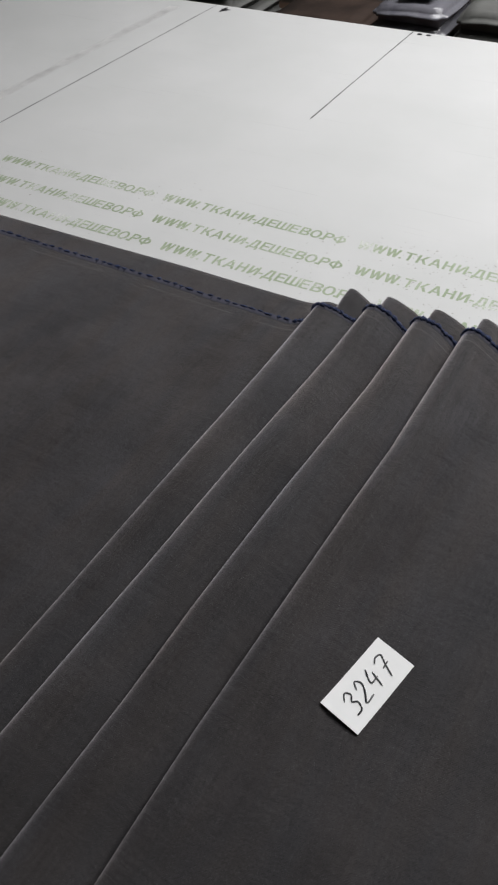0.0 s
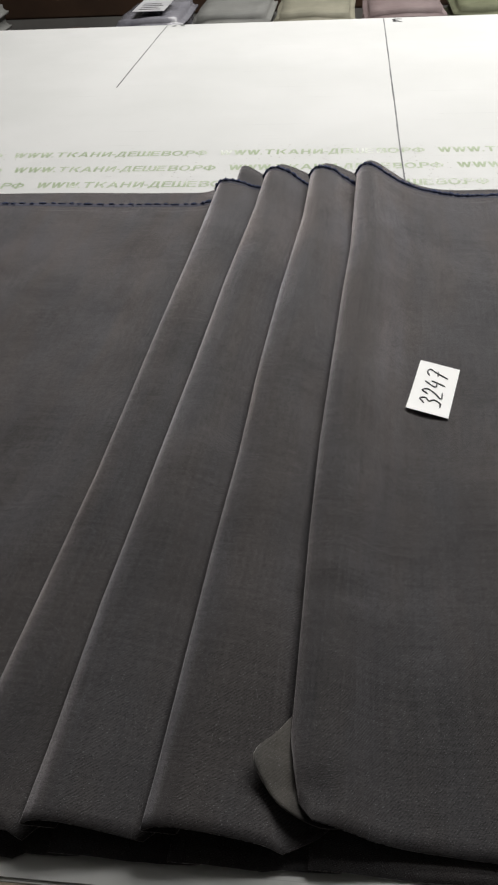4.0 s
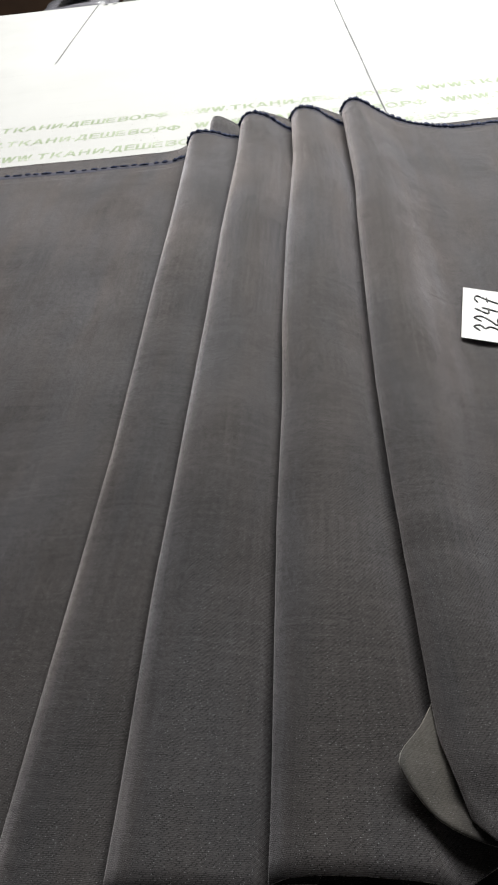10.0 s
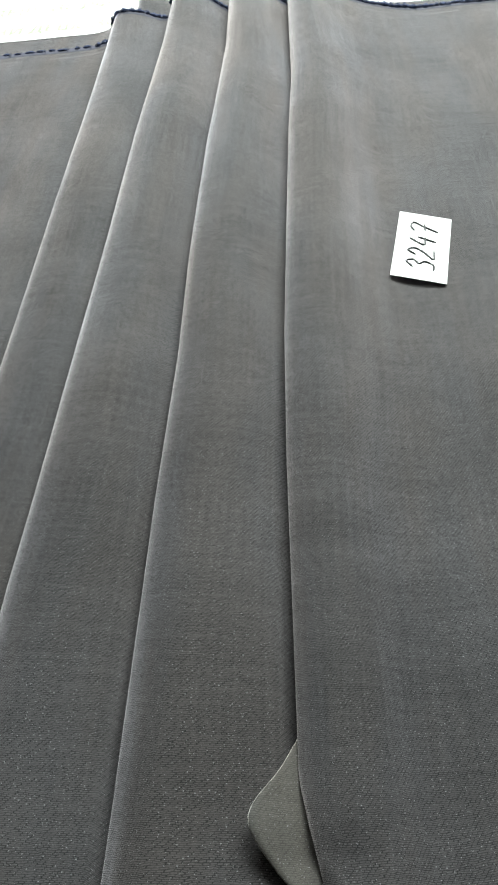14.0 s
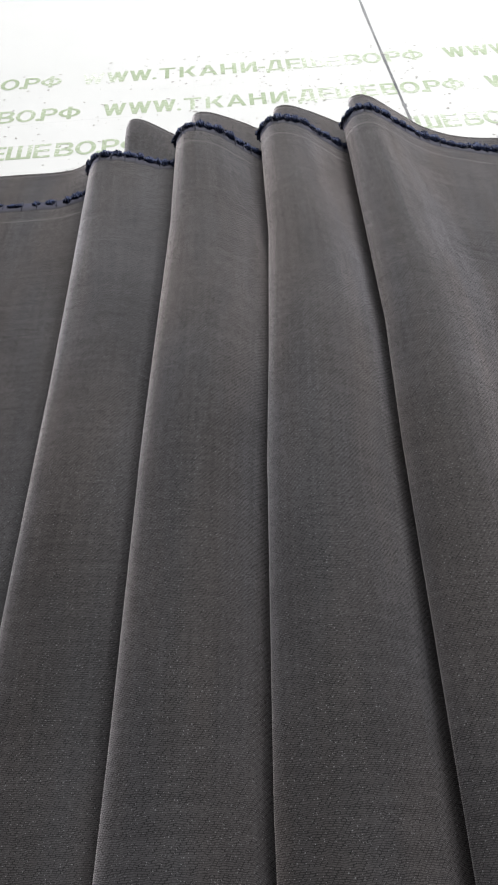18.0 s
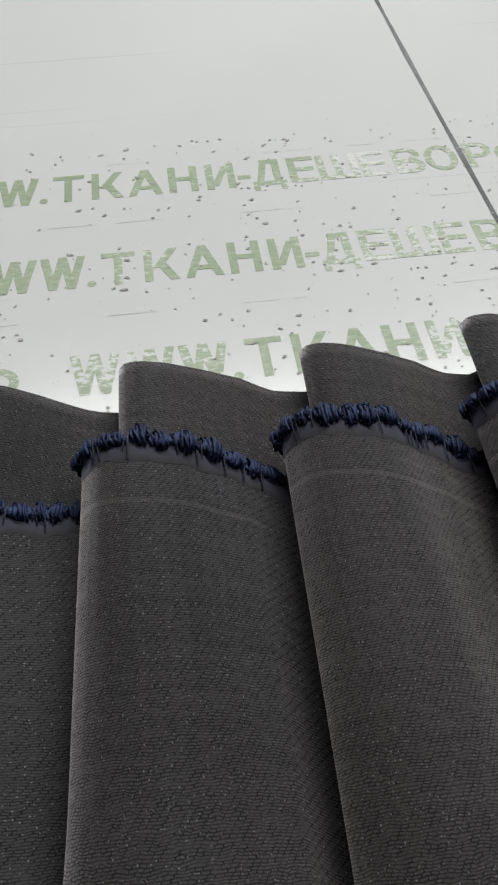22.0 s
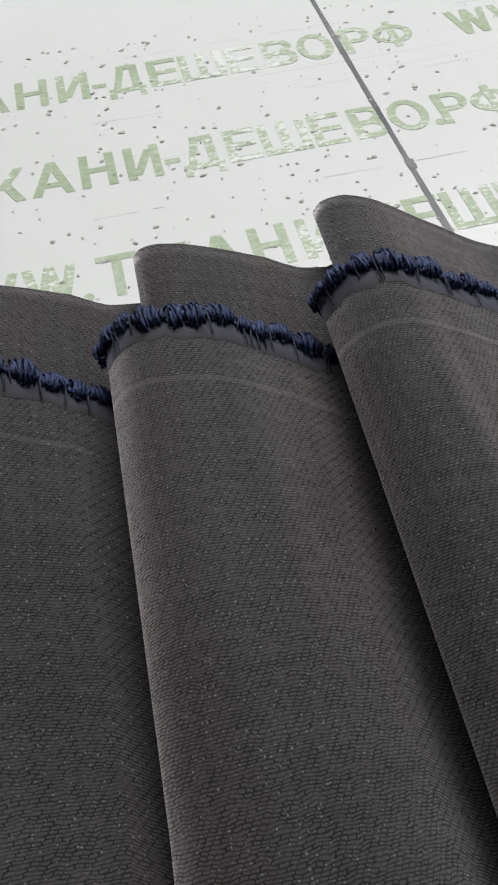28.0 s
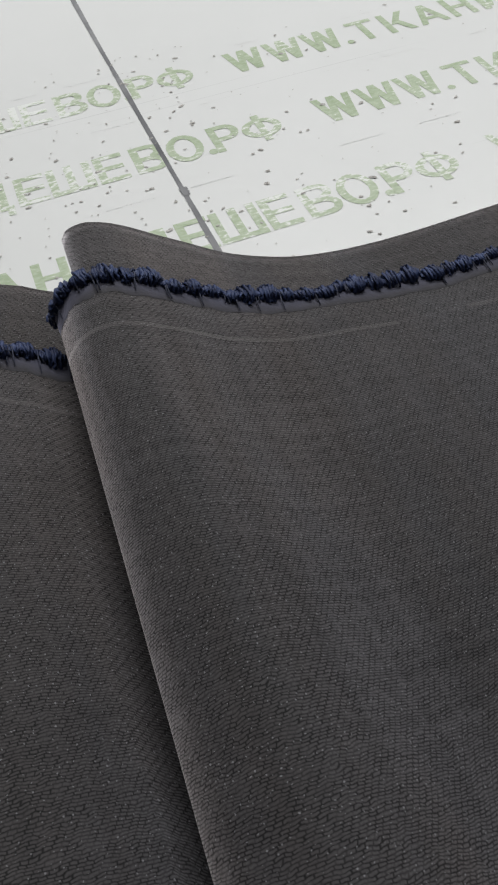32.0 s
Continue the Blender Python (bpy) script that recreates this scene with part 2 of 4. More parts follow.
M_BAND = band_material()
M_PALE = mottled("pale_thread", (0.030, 0.034, 0.062), (0.085, 0.090, 0.125), 500, 0.7, 0.3)
M_THREAD = mottled("navy_thread", (0.005, 0.009, 0.040), (0.042, 0.064, 0.158), 300, 0.6, 0.4, 2500, 0.0003)
M_PAPER = mottled("white_card", (0.90, 0.90, 0.90), (0.94, 0.94, 0.94), 30, 0.6, 0.4, 700, 0.0001)
M_INK = mottled("black_ink", (0.01, 0.01, 0.012), (0.03, 0.03, 0.035), 300, 0.5)
M_PENCIL = mottled("grey_pencil", (0.06, 0.06, 0.07), (0.22, 0.22, 0.23), 30, 0.6)
M_LINE = mottled("black_pencil", (0.02, 0.02, 0.025), (0.10, 0.10, 0.11), 30, 0.6)
M_GUIDE = mottled("faint_pencil", (0.48, 0.48, 0.48), (0.66, 0.66, 0.66), 60, 0.6)
M_SMEAR = mottled("grey_rub_mark", (0.48, 0.475, 0.475), (0.66, 0.655, 0.65), 24, 0.5)
M_CHIP = mottled("dark_chip", (0.14, 0.13, 0.12), (0.58, 0.56, 0.53), 900, 0.7)
M_BEIGE = mottled("beige_edge_band", (0.36, 0.30, 0.23), (0.46, 0.39, 0.31), 12, 0.45, 0.5, 300, 0.0002)
M_CASE = mottled("dark_brown_board", (0.030, 0.018, 0.012), (0.065, 0.036, 0.022), 5, 0.5, 0.4, 80, 0.0005)
M_FLOOR = mottled("dark_floor", (0.035, 0.028, 0.024), (0.07, 0.055, 0.045), 3, 0.6, 0.4, 60, 0.0006)
M_WALL = mottled("shop_wall_paint", (0.13, 0.125, 0.12), (0.19, 0.185, 0.175), 2, 0.8, 0.3, 90, 0.0005)
M_CEIL = mottled("ceiling_paint", (0.52, 0.52, 0.51), (0.58, 0.58, 0.57), 2, 0.85, 0.3, 90, 0.0005)
M_GREEN = mottled("green_plastic", (0.004, 0.16, 0.09), (0.01, 0.24, 0.14), 40, 0.35)


def table_material():
    """White laminate, slightly glossy, with faint rubbed patches and hair scratches along the table."""
    m, tree, b = material("white_laminate", 0.3, 0.5)
    co = tree.nodes.new("ShaderNodeTexCoord").outputs["Object"]
    big = node(tree, "ShaderNodeTexNoise", Scale=5.0, Detail=5.0)
    tree.links.new(co, big.inputs["Vector"])
    mp = tree.nodes.new("ShaderNodeMapping")
    mp.inputs["Scale"].default_value = (3, 420, 1)
    tree.links.new(co, mp.inputs["Vector"])
    hair = node(tree, "ShaderNodeTexNoise", Scale=1.0, Detail=2.0)
    tree.links.new(mp.outputs[0], hair.inputs["Vector"])
    col = ramp(tree, big.outputs["Fac"], [(0.25, (0.68, 0.685, 0.68)), (0.7, (0.73, 0.73, 0.73))])
    mix = tree.nodes.new("ShaderNodeMix")
    mix.data_type = "RGBA"
    mix.inputs["B"].default_value = (0.5, 0.5, 0.5, 1)
    tree.links.new(ramp(tree, hair.outputs["Fac"], [(0.70, (0, 0, 0)), (0.74, (0.5, 0.5, 0.5))]), mix.inputs["Factor"])
    tree.links.new(col, mix.inputs["A"])
    tree.links.new(mix.outputs["Result"], b.inputs["Base Color"])
    tree.links.new(ramp(tree, big.outputs["Fac"], [(0.3, (0.17, 0.17, 0.17)), (0.7, (0.23, 0.23, 0.23))]), b.inputs["Roughness"])
    return m


M_TABLE = table_material()


def print_material():
    """Green print, worn off in flecks and rubbed grey where cloth is drawn over it."""
    m, tree, b = material("worn_green_print", 0.45, 0.4)
    co = tree.nodes.new("ShaderNodeNewGeometry").outputs["Position"]
    fleck = node(tree, "ShaderNodeTexNoise", Scale=300.0, Detail=4.0, Roughness=0.7)
    mp = tree.nodes.new("ShaderNodeMapping")
    mp.inputs["Scale"].default_value = (0.8, 1.7, 1)
    tree.links.new(co, mp.inputs["Vector"])
    tree.links.new(mp.outputs[0], fleck.inputs["Vector"])
    patch = node(tree, "ShaderNodeTexNoise", Scale=14.0, Detail=2.0)
    tree.links.new(co, patch.inputs["Vector"])
    sep = tree.nodes.new("ShaderNodeSeparateXYZ")
    tree.links.new(co, sep.inputs[0])
    # most rubbed within some centimetres of the metre line
    far = math_node(tree, "ABSOLUTE", math_node(tree, "ADD", sep.outputs[0], 0.045))
    rub = math_node(tree, "MULTIPLY", math_node(tree, "MAXIMUM", math_node(tree, "SUBTRACT", 0.075, far), 0.0), 0.55)
    wear = math_node(tree, "ADD", math_node(tree, "MULTIPLY", fleck.outputs["Fac"], 0.6), math_node(tree, "MULTIPLY", patch.outputs["Fac"], 0.5))
    wear = math_node(tree, "ADD", wear, rub)
    col = ramp(tree, wear, [(0.45, (0.295, 0.365, 0.235)), (0.60, (0.41, 0.47, 0.345)), (0.655, (0.69, 0.70, 0.68))])
    tree.links.new(col, b.inputs["Base Color"])
    return m


M_PRINT = print_material()

# ---- mesh helpers ----


def part(name, bm, mat, parent=None, label="", smooth=False):
    me = bpy.data.meshes.new(name)
    bm.normal_update()
    bm.to_mesh(me)
    bm.free()
    me.materials.append(mat)
    if smooth:
        me.polygons.foreach_set("use_smooth", [True] * len(me.polygons))
    ob = new(name, me)
    if parent:
        ob.parent = parent
    if label:
        ob["label"] = label
    return ob


def between(table_rows, t):
    return float(np.interp(t, [r[0] for r in table_rows], [r[1] for r in table_rows]))


def box(x0, y0, z0, x1, y1, z1, bevel=0.0):
    bm = bmesh.new()
    bmesh.ops.create_cube(bm, size=1)
    for v in bm.verts:
        v.co = ((x0 + x1) / 2 + v.co.x * (x1 - x0), (y0 + y1) / 2 + v.co.y * (y1 - y0), (z0 + z1) / 2 + v.co.z * (z1 - z0))
    if bevel:
        bmesh.ops.bevel(bm, geom=bm.edges[:], offset=bevel, segments=2, affect="EDGES")
    return bm


def sheet(name, points, uvs, mat, parent=None, label="", thick=0.0):
    """A smooth grid of points[i][j]; thick: given a real thickness downwards."""
    rows, cols = len(points), len(points[0])
    verts = [p for r in points for p in r]
    faces = [(i * cols + j, i * cols + j + 1, (i + 1) * cols + j + 1, (i + 1) * cols + j) for i in range(rows - 1) for j in range(cols - 1)]
    me = bpy.data.meshes.new(name)
    me.from_pydata(verts, [], faces)
    if uvs:
        flat = [c for r in uvs for c in r]
        layer = me.uv_layers.new(name="weave")
        layer.data.foreach_set("uv", [k for lp in me.loops for k in flat[lp.vertex_index]])
    me.materials.append(mat)
    me.polygons.foreach_set("use_smooth", [True] * len(me.polygons))
    ob = new(name, me)
    if thick:
        s = ob.modifiers.new("thickness", "SOLIDIFY")
        s.thickness, s.offset = thick, -1
    if parent:
        ob.parent = parent
    if label:
        ob["label"] = label
    return ob


def tube(bm, pts, radius, sides=6):
    rings = []
    for k, p in enumerate(pts):
        p = Vector(p)
        d = (Vector(pts[min(k + 1, len(pts) - 1)]) - Vector(pts[max(k - 1, 0)])).normalized()
        a = d.orthogonal().normalized()
        c = d.cross(a)
        r = radius * (0.55 if k in (0, len(pts) - 1) else 1)
        rings.append([bm.verts.new(p + (a * math.cos(q) + c * math.sin(q)) * r) for q in [2 * math.pi * i / sides for i in range(sides)]])
    for r0, r1 in zip(rings, rings[1:]):
        for i in range(sides):
            bm.faces.new((r0[i], r0[(i + 1) % sides], r1[(i + 1) % sides], r1[i]))
    bm.faces.new(rings[0][::-1])
    bm.faces.new(rings[-1])


def lettering(body, left, low, wide, cap, z, turned=False, bold=0.02):
    """The outline of a word in the built-in font as flat geometry of that width and capital height."""
    cu = bpy.data.curves.new("lettering", "FONT")
    cu.body, cu.offset, cu.resolution_u = body, bold, 3
    ob = bpy.data.objects.new("lettering", cu)
    scene.collection.objects.link(ob)
    bpy.context.view_layer.update()
    me = bpy.data.meshes.new_from_object(ob.evaluated_get(bpy.context.evaluated_depsgraph_get()))
    bpy.data.objects.remove(ob)
    bm = bmesh.new()
    bm.from_mesh(me)
    bpy.data.meshes.remove(me)
    xs = [v.co.x for v in bm.verts]
    kx, ky = wide / (max(xs) - min(xs)), cap / 0.729
    x0 = min(xs)
    for v in bm.verts:
        x, y = (v.co.x - x0) * kx, v.co.y * ky
        v.co = (left + wide - x, low + cap - y, z) if turned else (left + x, low + y, z)
    return bm


# ---- the room ----
TOP = 0.85


def structure(name, bm, mat, label):
    return tagged(part(name, bm, mat), label, name.split("_")[0], kind="structure")


structure("floor", box(-4, -2.6, -0.1, 4, 4.6, 0), M_FLOOR, "dark brown floor around the cutting table")
# ceiling and walls are out of view, added and toned to hold down fill
structure("ceiling", box(-4, -2.6, 3.0, 4, 4.6, 3.1), M_CEIL, "plain unseen ceiling, greyed to limit bounced light")
structure("wall_north", box(-4, 4.6, 0, 4, 4.75, 3.0), M_WALL, "plain unseen wall, kept dark to limit bounced light")
structure("wall_south", box(-4, -2.75, 0, 4, -2.6, 3.0), M_WALL, "plain unseen wall, kept dark to limit bounced light")
structure("wall_west", box(-4.15, -2.6, 0, -4, 4.6, 3.0), M_WALL, "plain unseen wall, kept dark to limit bounced light")
structure("wall_east", box(4, -2.6, 0, 4.15, 4.6, 3.0), M_WALL, "plain unseen wall, kept dark to limit bounced light")

# ---- the cutting table ----
NEAR, FAR, WEST, EAST = -0.300, 1.575, -2.6, 2.2
table = tagged(new("cutting_table"), "long white laminate cutting table with worn green print", "table")
part("tabletop", box(WEST, NEAR + 0.002, TOP - 0.008, EAST, FAR - 0.002, TOP, 0.0015), M_TABLE, table)
part("underboard", box(WEST + 0.01, NEAR + 0.010, TOP - 0.022, EAST - 0.01, FAR - 0.010, TOP - 0.0082), M_CASE, table, "dark brown board")
part("edge_band", box(WEST, NEAR - 0.001, TOP - 0.009, EAST, NEAR + 0.0015, TOP - 0.0012, 0.0005), M_BEIGE, table, "beige edge band")
part("edge_band", box(WEST, FAR - 0.0015, TOP - 0.009, EAST, FAR + 0.001, TOP - 0.0012, 0.0005), M_BEIGE, table, "beige edge band")
for x in (WEST + 0.1, -0.2, EAST - 0.14):
    part("side_panel", box(x, NEAR + 0.12, 0, x + 0.04, FAR - 0.12, TOP - 0.0225, 0.001), M_CASE, table, "dark brown board")
part("shelf", box(WEST + 0.141, NEAR + 0.15, 0.3, -0.201, FAR - 0.15, 0.325, 0.001), M_CASE, table)
part("shelf", box(-0.159, NEAR + 0.15, 0.3, EAST - 0.141, FAR - 0.15, 0.325, 0.001), M_CASE, table)

PERIOD = 0.3125  # the address WWW.ТКАНИ-ДЕШЕВО.РФ repeats along each row


# letters of the print: centre in the word, width (mm)
LETTERS = (("W", 9.5, 18.8), ("W", 30, 18.8), ("W", 50, 18.8), (".", 62, 3.8), ("Т", 73, 14.2), ("К", 91, 14.6), ("А", 108.5, 16), ("Н", 126, 13.6), ("И", 143.5, 13.6), ("-", 154.5, 6),
           ("Д", 166, 15.8), ("Е", 182.5, 13), ("Ш", 199.5, 19), ("Е", 217, 13), ("В", 234, 14.5), ("О", 250, 16), (".", 260.5, 4.2), ("Р", 269, 13.5), ("Ф", 285.5, 18))
STEM, BAR = 3.5, 3.0


def letter_strokes(c, w):
    """Polygons of a bold capital of width w and height 20.5 mm, centred on x = 0."""
    H, r, s, b = 20.5, w / 2, STEM, BAR

    def bar(x0, y0, x1, y1):
        return [(x0, y0), (x1, y0), (x1, y1), (x0, y1)]

    def slant(xa, ya, xb, yb, t=s):
        return [(xa, ya), (xa + t, ya), (xb + t, yb), (xb, yb)]

    def ring(cx, cy, rx, ry, a0, a1, tx=s, ty=b, n=9):
        out = []
        for k in range(n):
            a, e = (radians(a0 + (a1 - a0) * q / n) for q in (k, k + 1))
            out.append([(cx + rx * math.cos(a), cy + ry * math.sin(a)), (cx + rx * math.cos(e), cy + ry * math.sin(e)),
                        (cx + (rx - tx) * math.cos(e), cy + (ry - ty) * math.sin(e)), (cx + (rx - tx) * math.cos(a), cy + (ry - ty) * math.sin(a))])
        return out

    left, right = bar(-r, 0, -r + s, H), bar(r - s, 0, r, H)
    if c == ".":
        return [[(r * math.cos(k * 0.7), r + r * math.sin(k * 0.7)) for k in range(9)]]
    if c == "-":
        return [bar(-r, 6.2, r, 9.2)]
    if c == "W":
        q = (w - s) / 4
        return [slant(-r + q, 0, -r, H), slant(-r + q, 0, -r + 2 * q, H), slant(-r + 3 * q, 0, -r + 2 * q, H), slant(-r + 3 * q, 0, -r + 4 * q, H)]
    if c == "Т":
        return [bar(-s / 2, 0, s / 2, H - b), bar(-r, H - b, r, H)]
    if c == "К":
        return [left, slant(-r + s, 8.2, r - s * 1.15, H, s * 1.1), slant(r - s * 1.15, 0, -r + s * 1.5, 11, s * 1.15)]
    if c == "А":
        return [slant(-r, 0, -s / 2, H), slant(r - s, 0, -s / 2, H), bar(-r * 0.55, 4.6, r * 0.55, 7.4)]
    if c == "Н":
        return [left, right, bar(-r + s, 9, r - s, 9 + b)]
    if c == "И":
        return [left, right, slant(-r + s * 0.6, 2.5, r - s * 1.6, H - 2.5)]
    if c == "Д":
        return [bar(-r, 0, r, b), bar(-r, -4, -r + 3, 0), bar(r - 3, -4, r, 0), slant(-r + 2, b, -r + 4.8, H - b, 3.3), bar(r - s - 2, b, r - 2, H - b), bar(-r + 4.8, H - b, r - 2, H)]
    if c == "Е":
        return [left] + [bar(-r + s, y, r - d, y + b) for y, d in ((0, 0), (9, 1), (H - b, 0.3))]
    if c == "Ш":
        return [left, right, bar(-s / 2, b, s / 2, H), bar(-r + s, 0, r - s, b)]
    if c == "В":
        return [left] + ring(r - 6.2, 5.6, 6.2, 5.6, -90, 90) + ring(r - 6.4, 15.2, 5.6, 5.3, -90, 90) + [bar(-r + s, y, r - 6.2, y + b) for y in (0, 8.6, H - b)]
    if c == "О":
        return ring(0, H / 2, r, H / 2 + 0.3, 0, 360, s, b, 20)
    if c == "Р":
        return [left] + ring(r - 6, 14.3, 6, 6.2, -90, 90) + [bar(-r + s, y, r - 6, y + b) for y in (8.1, H - b)]
    return ring(0, H / 2, r, 7.6, 0, 360, s, 2.9, 20) + [bar(-s / 2, -0.4, s / 2, H / 2 - 7.5), bar(-s / 2, H / 2 - 4.8, s / 2, H / 2 + 4.8), bar(-s / 2, H / 2 + 7.5, s / 2, H + 0.4)]


def letter_meshes(low):
    """One mesh for each letter of the address, at its place in the word."""
    meshes = []
    for c, mid, w in LETTERS:
        bm = bmesh.new()
        for k, poly in enumerate(letter_strokes(c, w)):
            bm.faces.new([bm.verts.new(((mid + x) / 1000, low + y / 1000, TOP + 0.00012 + 0.000015 * (k % 6))) for x, y in poly])
        bm.normal_update()
        for f in bm.faces:
            if f.normal.z < 0:
                f.normal_flip()
        me = bpy.data.meshes.new("printed_letter")
        bm.to_mesh(me)
        bm.free()
        me.materials.append(M_PRINT)
        meshes.append(me)
    return meshes


def drawn_line(x, y0, y1, wide, seed, lift=0.0002):
    """A slightly wavering pencil line across the table."""
    rng = random.Random(seed)
    bm = bmesh.new()
    n, last = 40, None
    for k in range(n + 1):
        y = y0 + (y1 - y0) * k / n
        w = wide * rng.uniform(0.55, 1.15) / 2
        xx = x + 0.0008 * noise.noise((y * 6, seed, 0))
        pair = bm.verts.new((xx - w, y, TOP + lift)), bm.verts.new((xx + w, y, TOP + lift))
        if last:
            bm.faces.new((last[0], last[1], pair[1], pair[0]))
        last = pair
    return bm


for x, y0, wide in ((0.0, 0.55, 0.0026), (-0.5, 1.056, 0.0024), (-0.988, 0.55, 0.0026), (0.5, 1.056, 0.0024), (1.0, 0.55, 0.0026), (-1.5, 1.056, 0.0024)):
    part("metre_line", drawn_line(x, y0, FAR - 0.006, wide, int(x * 10)), M_LINE if y0 > 1 else M_PENCIL, table, "thin grey pencil line")
part("rub_mark", drawn_line(-1.075, 0.75, 1.52, 0.026, 5, 0.00015), M_SMEAR, table, "broad grey rub mark")
part("metre_number", lettering("3", 0.018, FAR - 0.05, 0.022, 0.034, TOP + 0.0002, True), M_INK, table, "black number")
part("metre_number", lettering("4", -0.962, FAR - 0.05, 0.024, 0.034, TOP + 0.0002, True), M_INK, table, "black number")
part("ink_blot", drawn_line(0.0005, 0.608, 0.614, 0.0036, 3, 0.0003), M_PENCIL, table, "grey blot on the metre line")


def guide_line(y, seed):
    """A faint broken pencil line along the table between the rows of print."""
    rng = random.Random(seed)
    bm = bmesh.new()
    x = -1.2
    while x < 0.6:
        n = rng.uniform(0.004, 0.035)
        w = rng.uniform(0.00006, 0.00015)
        q = [(x, y - w), (x + n, y - w * 0.6), (x + n, y + w * 0.6), (x, y + w)]
        bm.faces.new([bm.verts.new((u, v + 0.0006 * noise.noise((u * 5, seed, 0)), TOP + 0.0002)) for u, v in q])
        x += n + rng.uniform(0.004, 0.06)
    return bm


for k, y in enumerate((0.6725, 0.6125, 0.7185)):
    tagged(part("guide_line", guide_line(y, k), M_GUIDE, table, "faint broken pencil line"), kind="stuff")
for x in (-0.482, -0.462):
    bm = bmesh.new()
    bmesh.ops.create_circle(bm, cap_ends=True, segments=9, radius=0.006, matrix=pose(x, FAR - 0.016, TOP + 0.0002))
    part("ink_dot", bm, M_INK, table, "black ink dot")


def chips():
    """Small chips and flecks round the print, thickest where cloth is pulled over it."""
    rng = random.Random(11)
    bm = bmesh.new()
    for k in range(950):
        if k < 600:
            x, y = rng.gauss(-0.08, 0.13), rng.uniform(0.545, 0.735)
        else:
            x, y = rng.uniform(-1.2, 0.8), rng.uniform(0.54, 0.76)
        r = rng.choice((0.0002, 0.00026, 0.0003, 0.0004, 0.0005, 0.0006, 0.0008))
        n = rng.randint(5, 7)
        stretch, turn = rng.uniform(1.0, 2.4), rng.uniform(-0.6, 0.6)
        ring = []
        for i in range(n):
            a = 2 * math.pi * i / n
            q = r * rng.uniform(0.6, 1.3)
            u, v = q * math.cos(a) * stretch, q * math.sin(a)
            ring.append(bm.verts.new((x + u * math.cos(turn) - v * math.sin(turn), y + u * math.sin(turn) + v * math.cos(turn), TOP + 0.0003)))
        bm.faces.new(ring)
    return bm


tagged(part("chipping", chips(), M_CHIP, table, "dark chips and flecks in the laminate"), kind="stuff")

# ---- the cloth: two layers laid in four knife pleats ----
FOLDS = (
    ((-0.32, -0.272), (-0.20, -0.266), (-0.02, -0.255), (0.18, -0.248), (0.30, -0.242), (0.51, -0.235), (0.60, -0.232)),
    ((-0.32, -0.225), (-0.14, -0.218), (0.02, -0.207), (0.12, -0.200), (0.25, -0.192), (0.354, -0.184), (0.42, -0.179), (0.51, -0.175), (0.60, -0.172)),
    ((-0.32, -0.167), (-0.25, -0.163), (-0.10, -0.156), (0.00, -0.149), (0.09, -0.1455), (0.235, -0.136), (0.30, -0.130), (0.40, -0.122), (0.51, -0.1185), (0.60, -0.116)),
    ((-0.32, -0.099), (-0.20, -0.096), (-0.08, -0.0935), (0.01, -0.090), (0.10, -0.0845), (0.24, -0.0755), (0.32, -0.069), (0.38, -0.0670), (0.51, -0.0625), (0.60, -0.060)),
)
RISE = ((-0.32, 0.50), (-0.10, 0.56), (0.10, 0.72), (0.30, 0.90), (0.50, 1.0))


# per pleat: height of the panel that it lies on, and of its crest
BASES, CRESTS, INSET = (0.010, 0.0225, 0.0235, 0.0245), (0.0335, 0.0455, 0.046, 0.048), (0.0225, 0.0095, 0.0105, 0.0080)


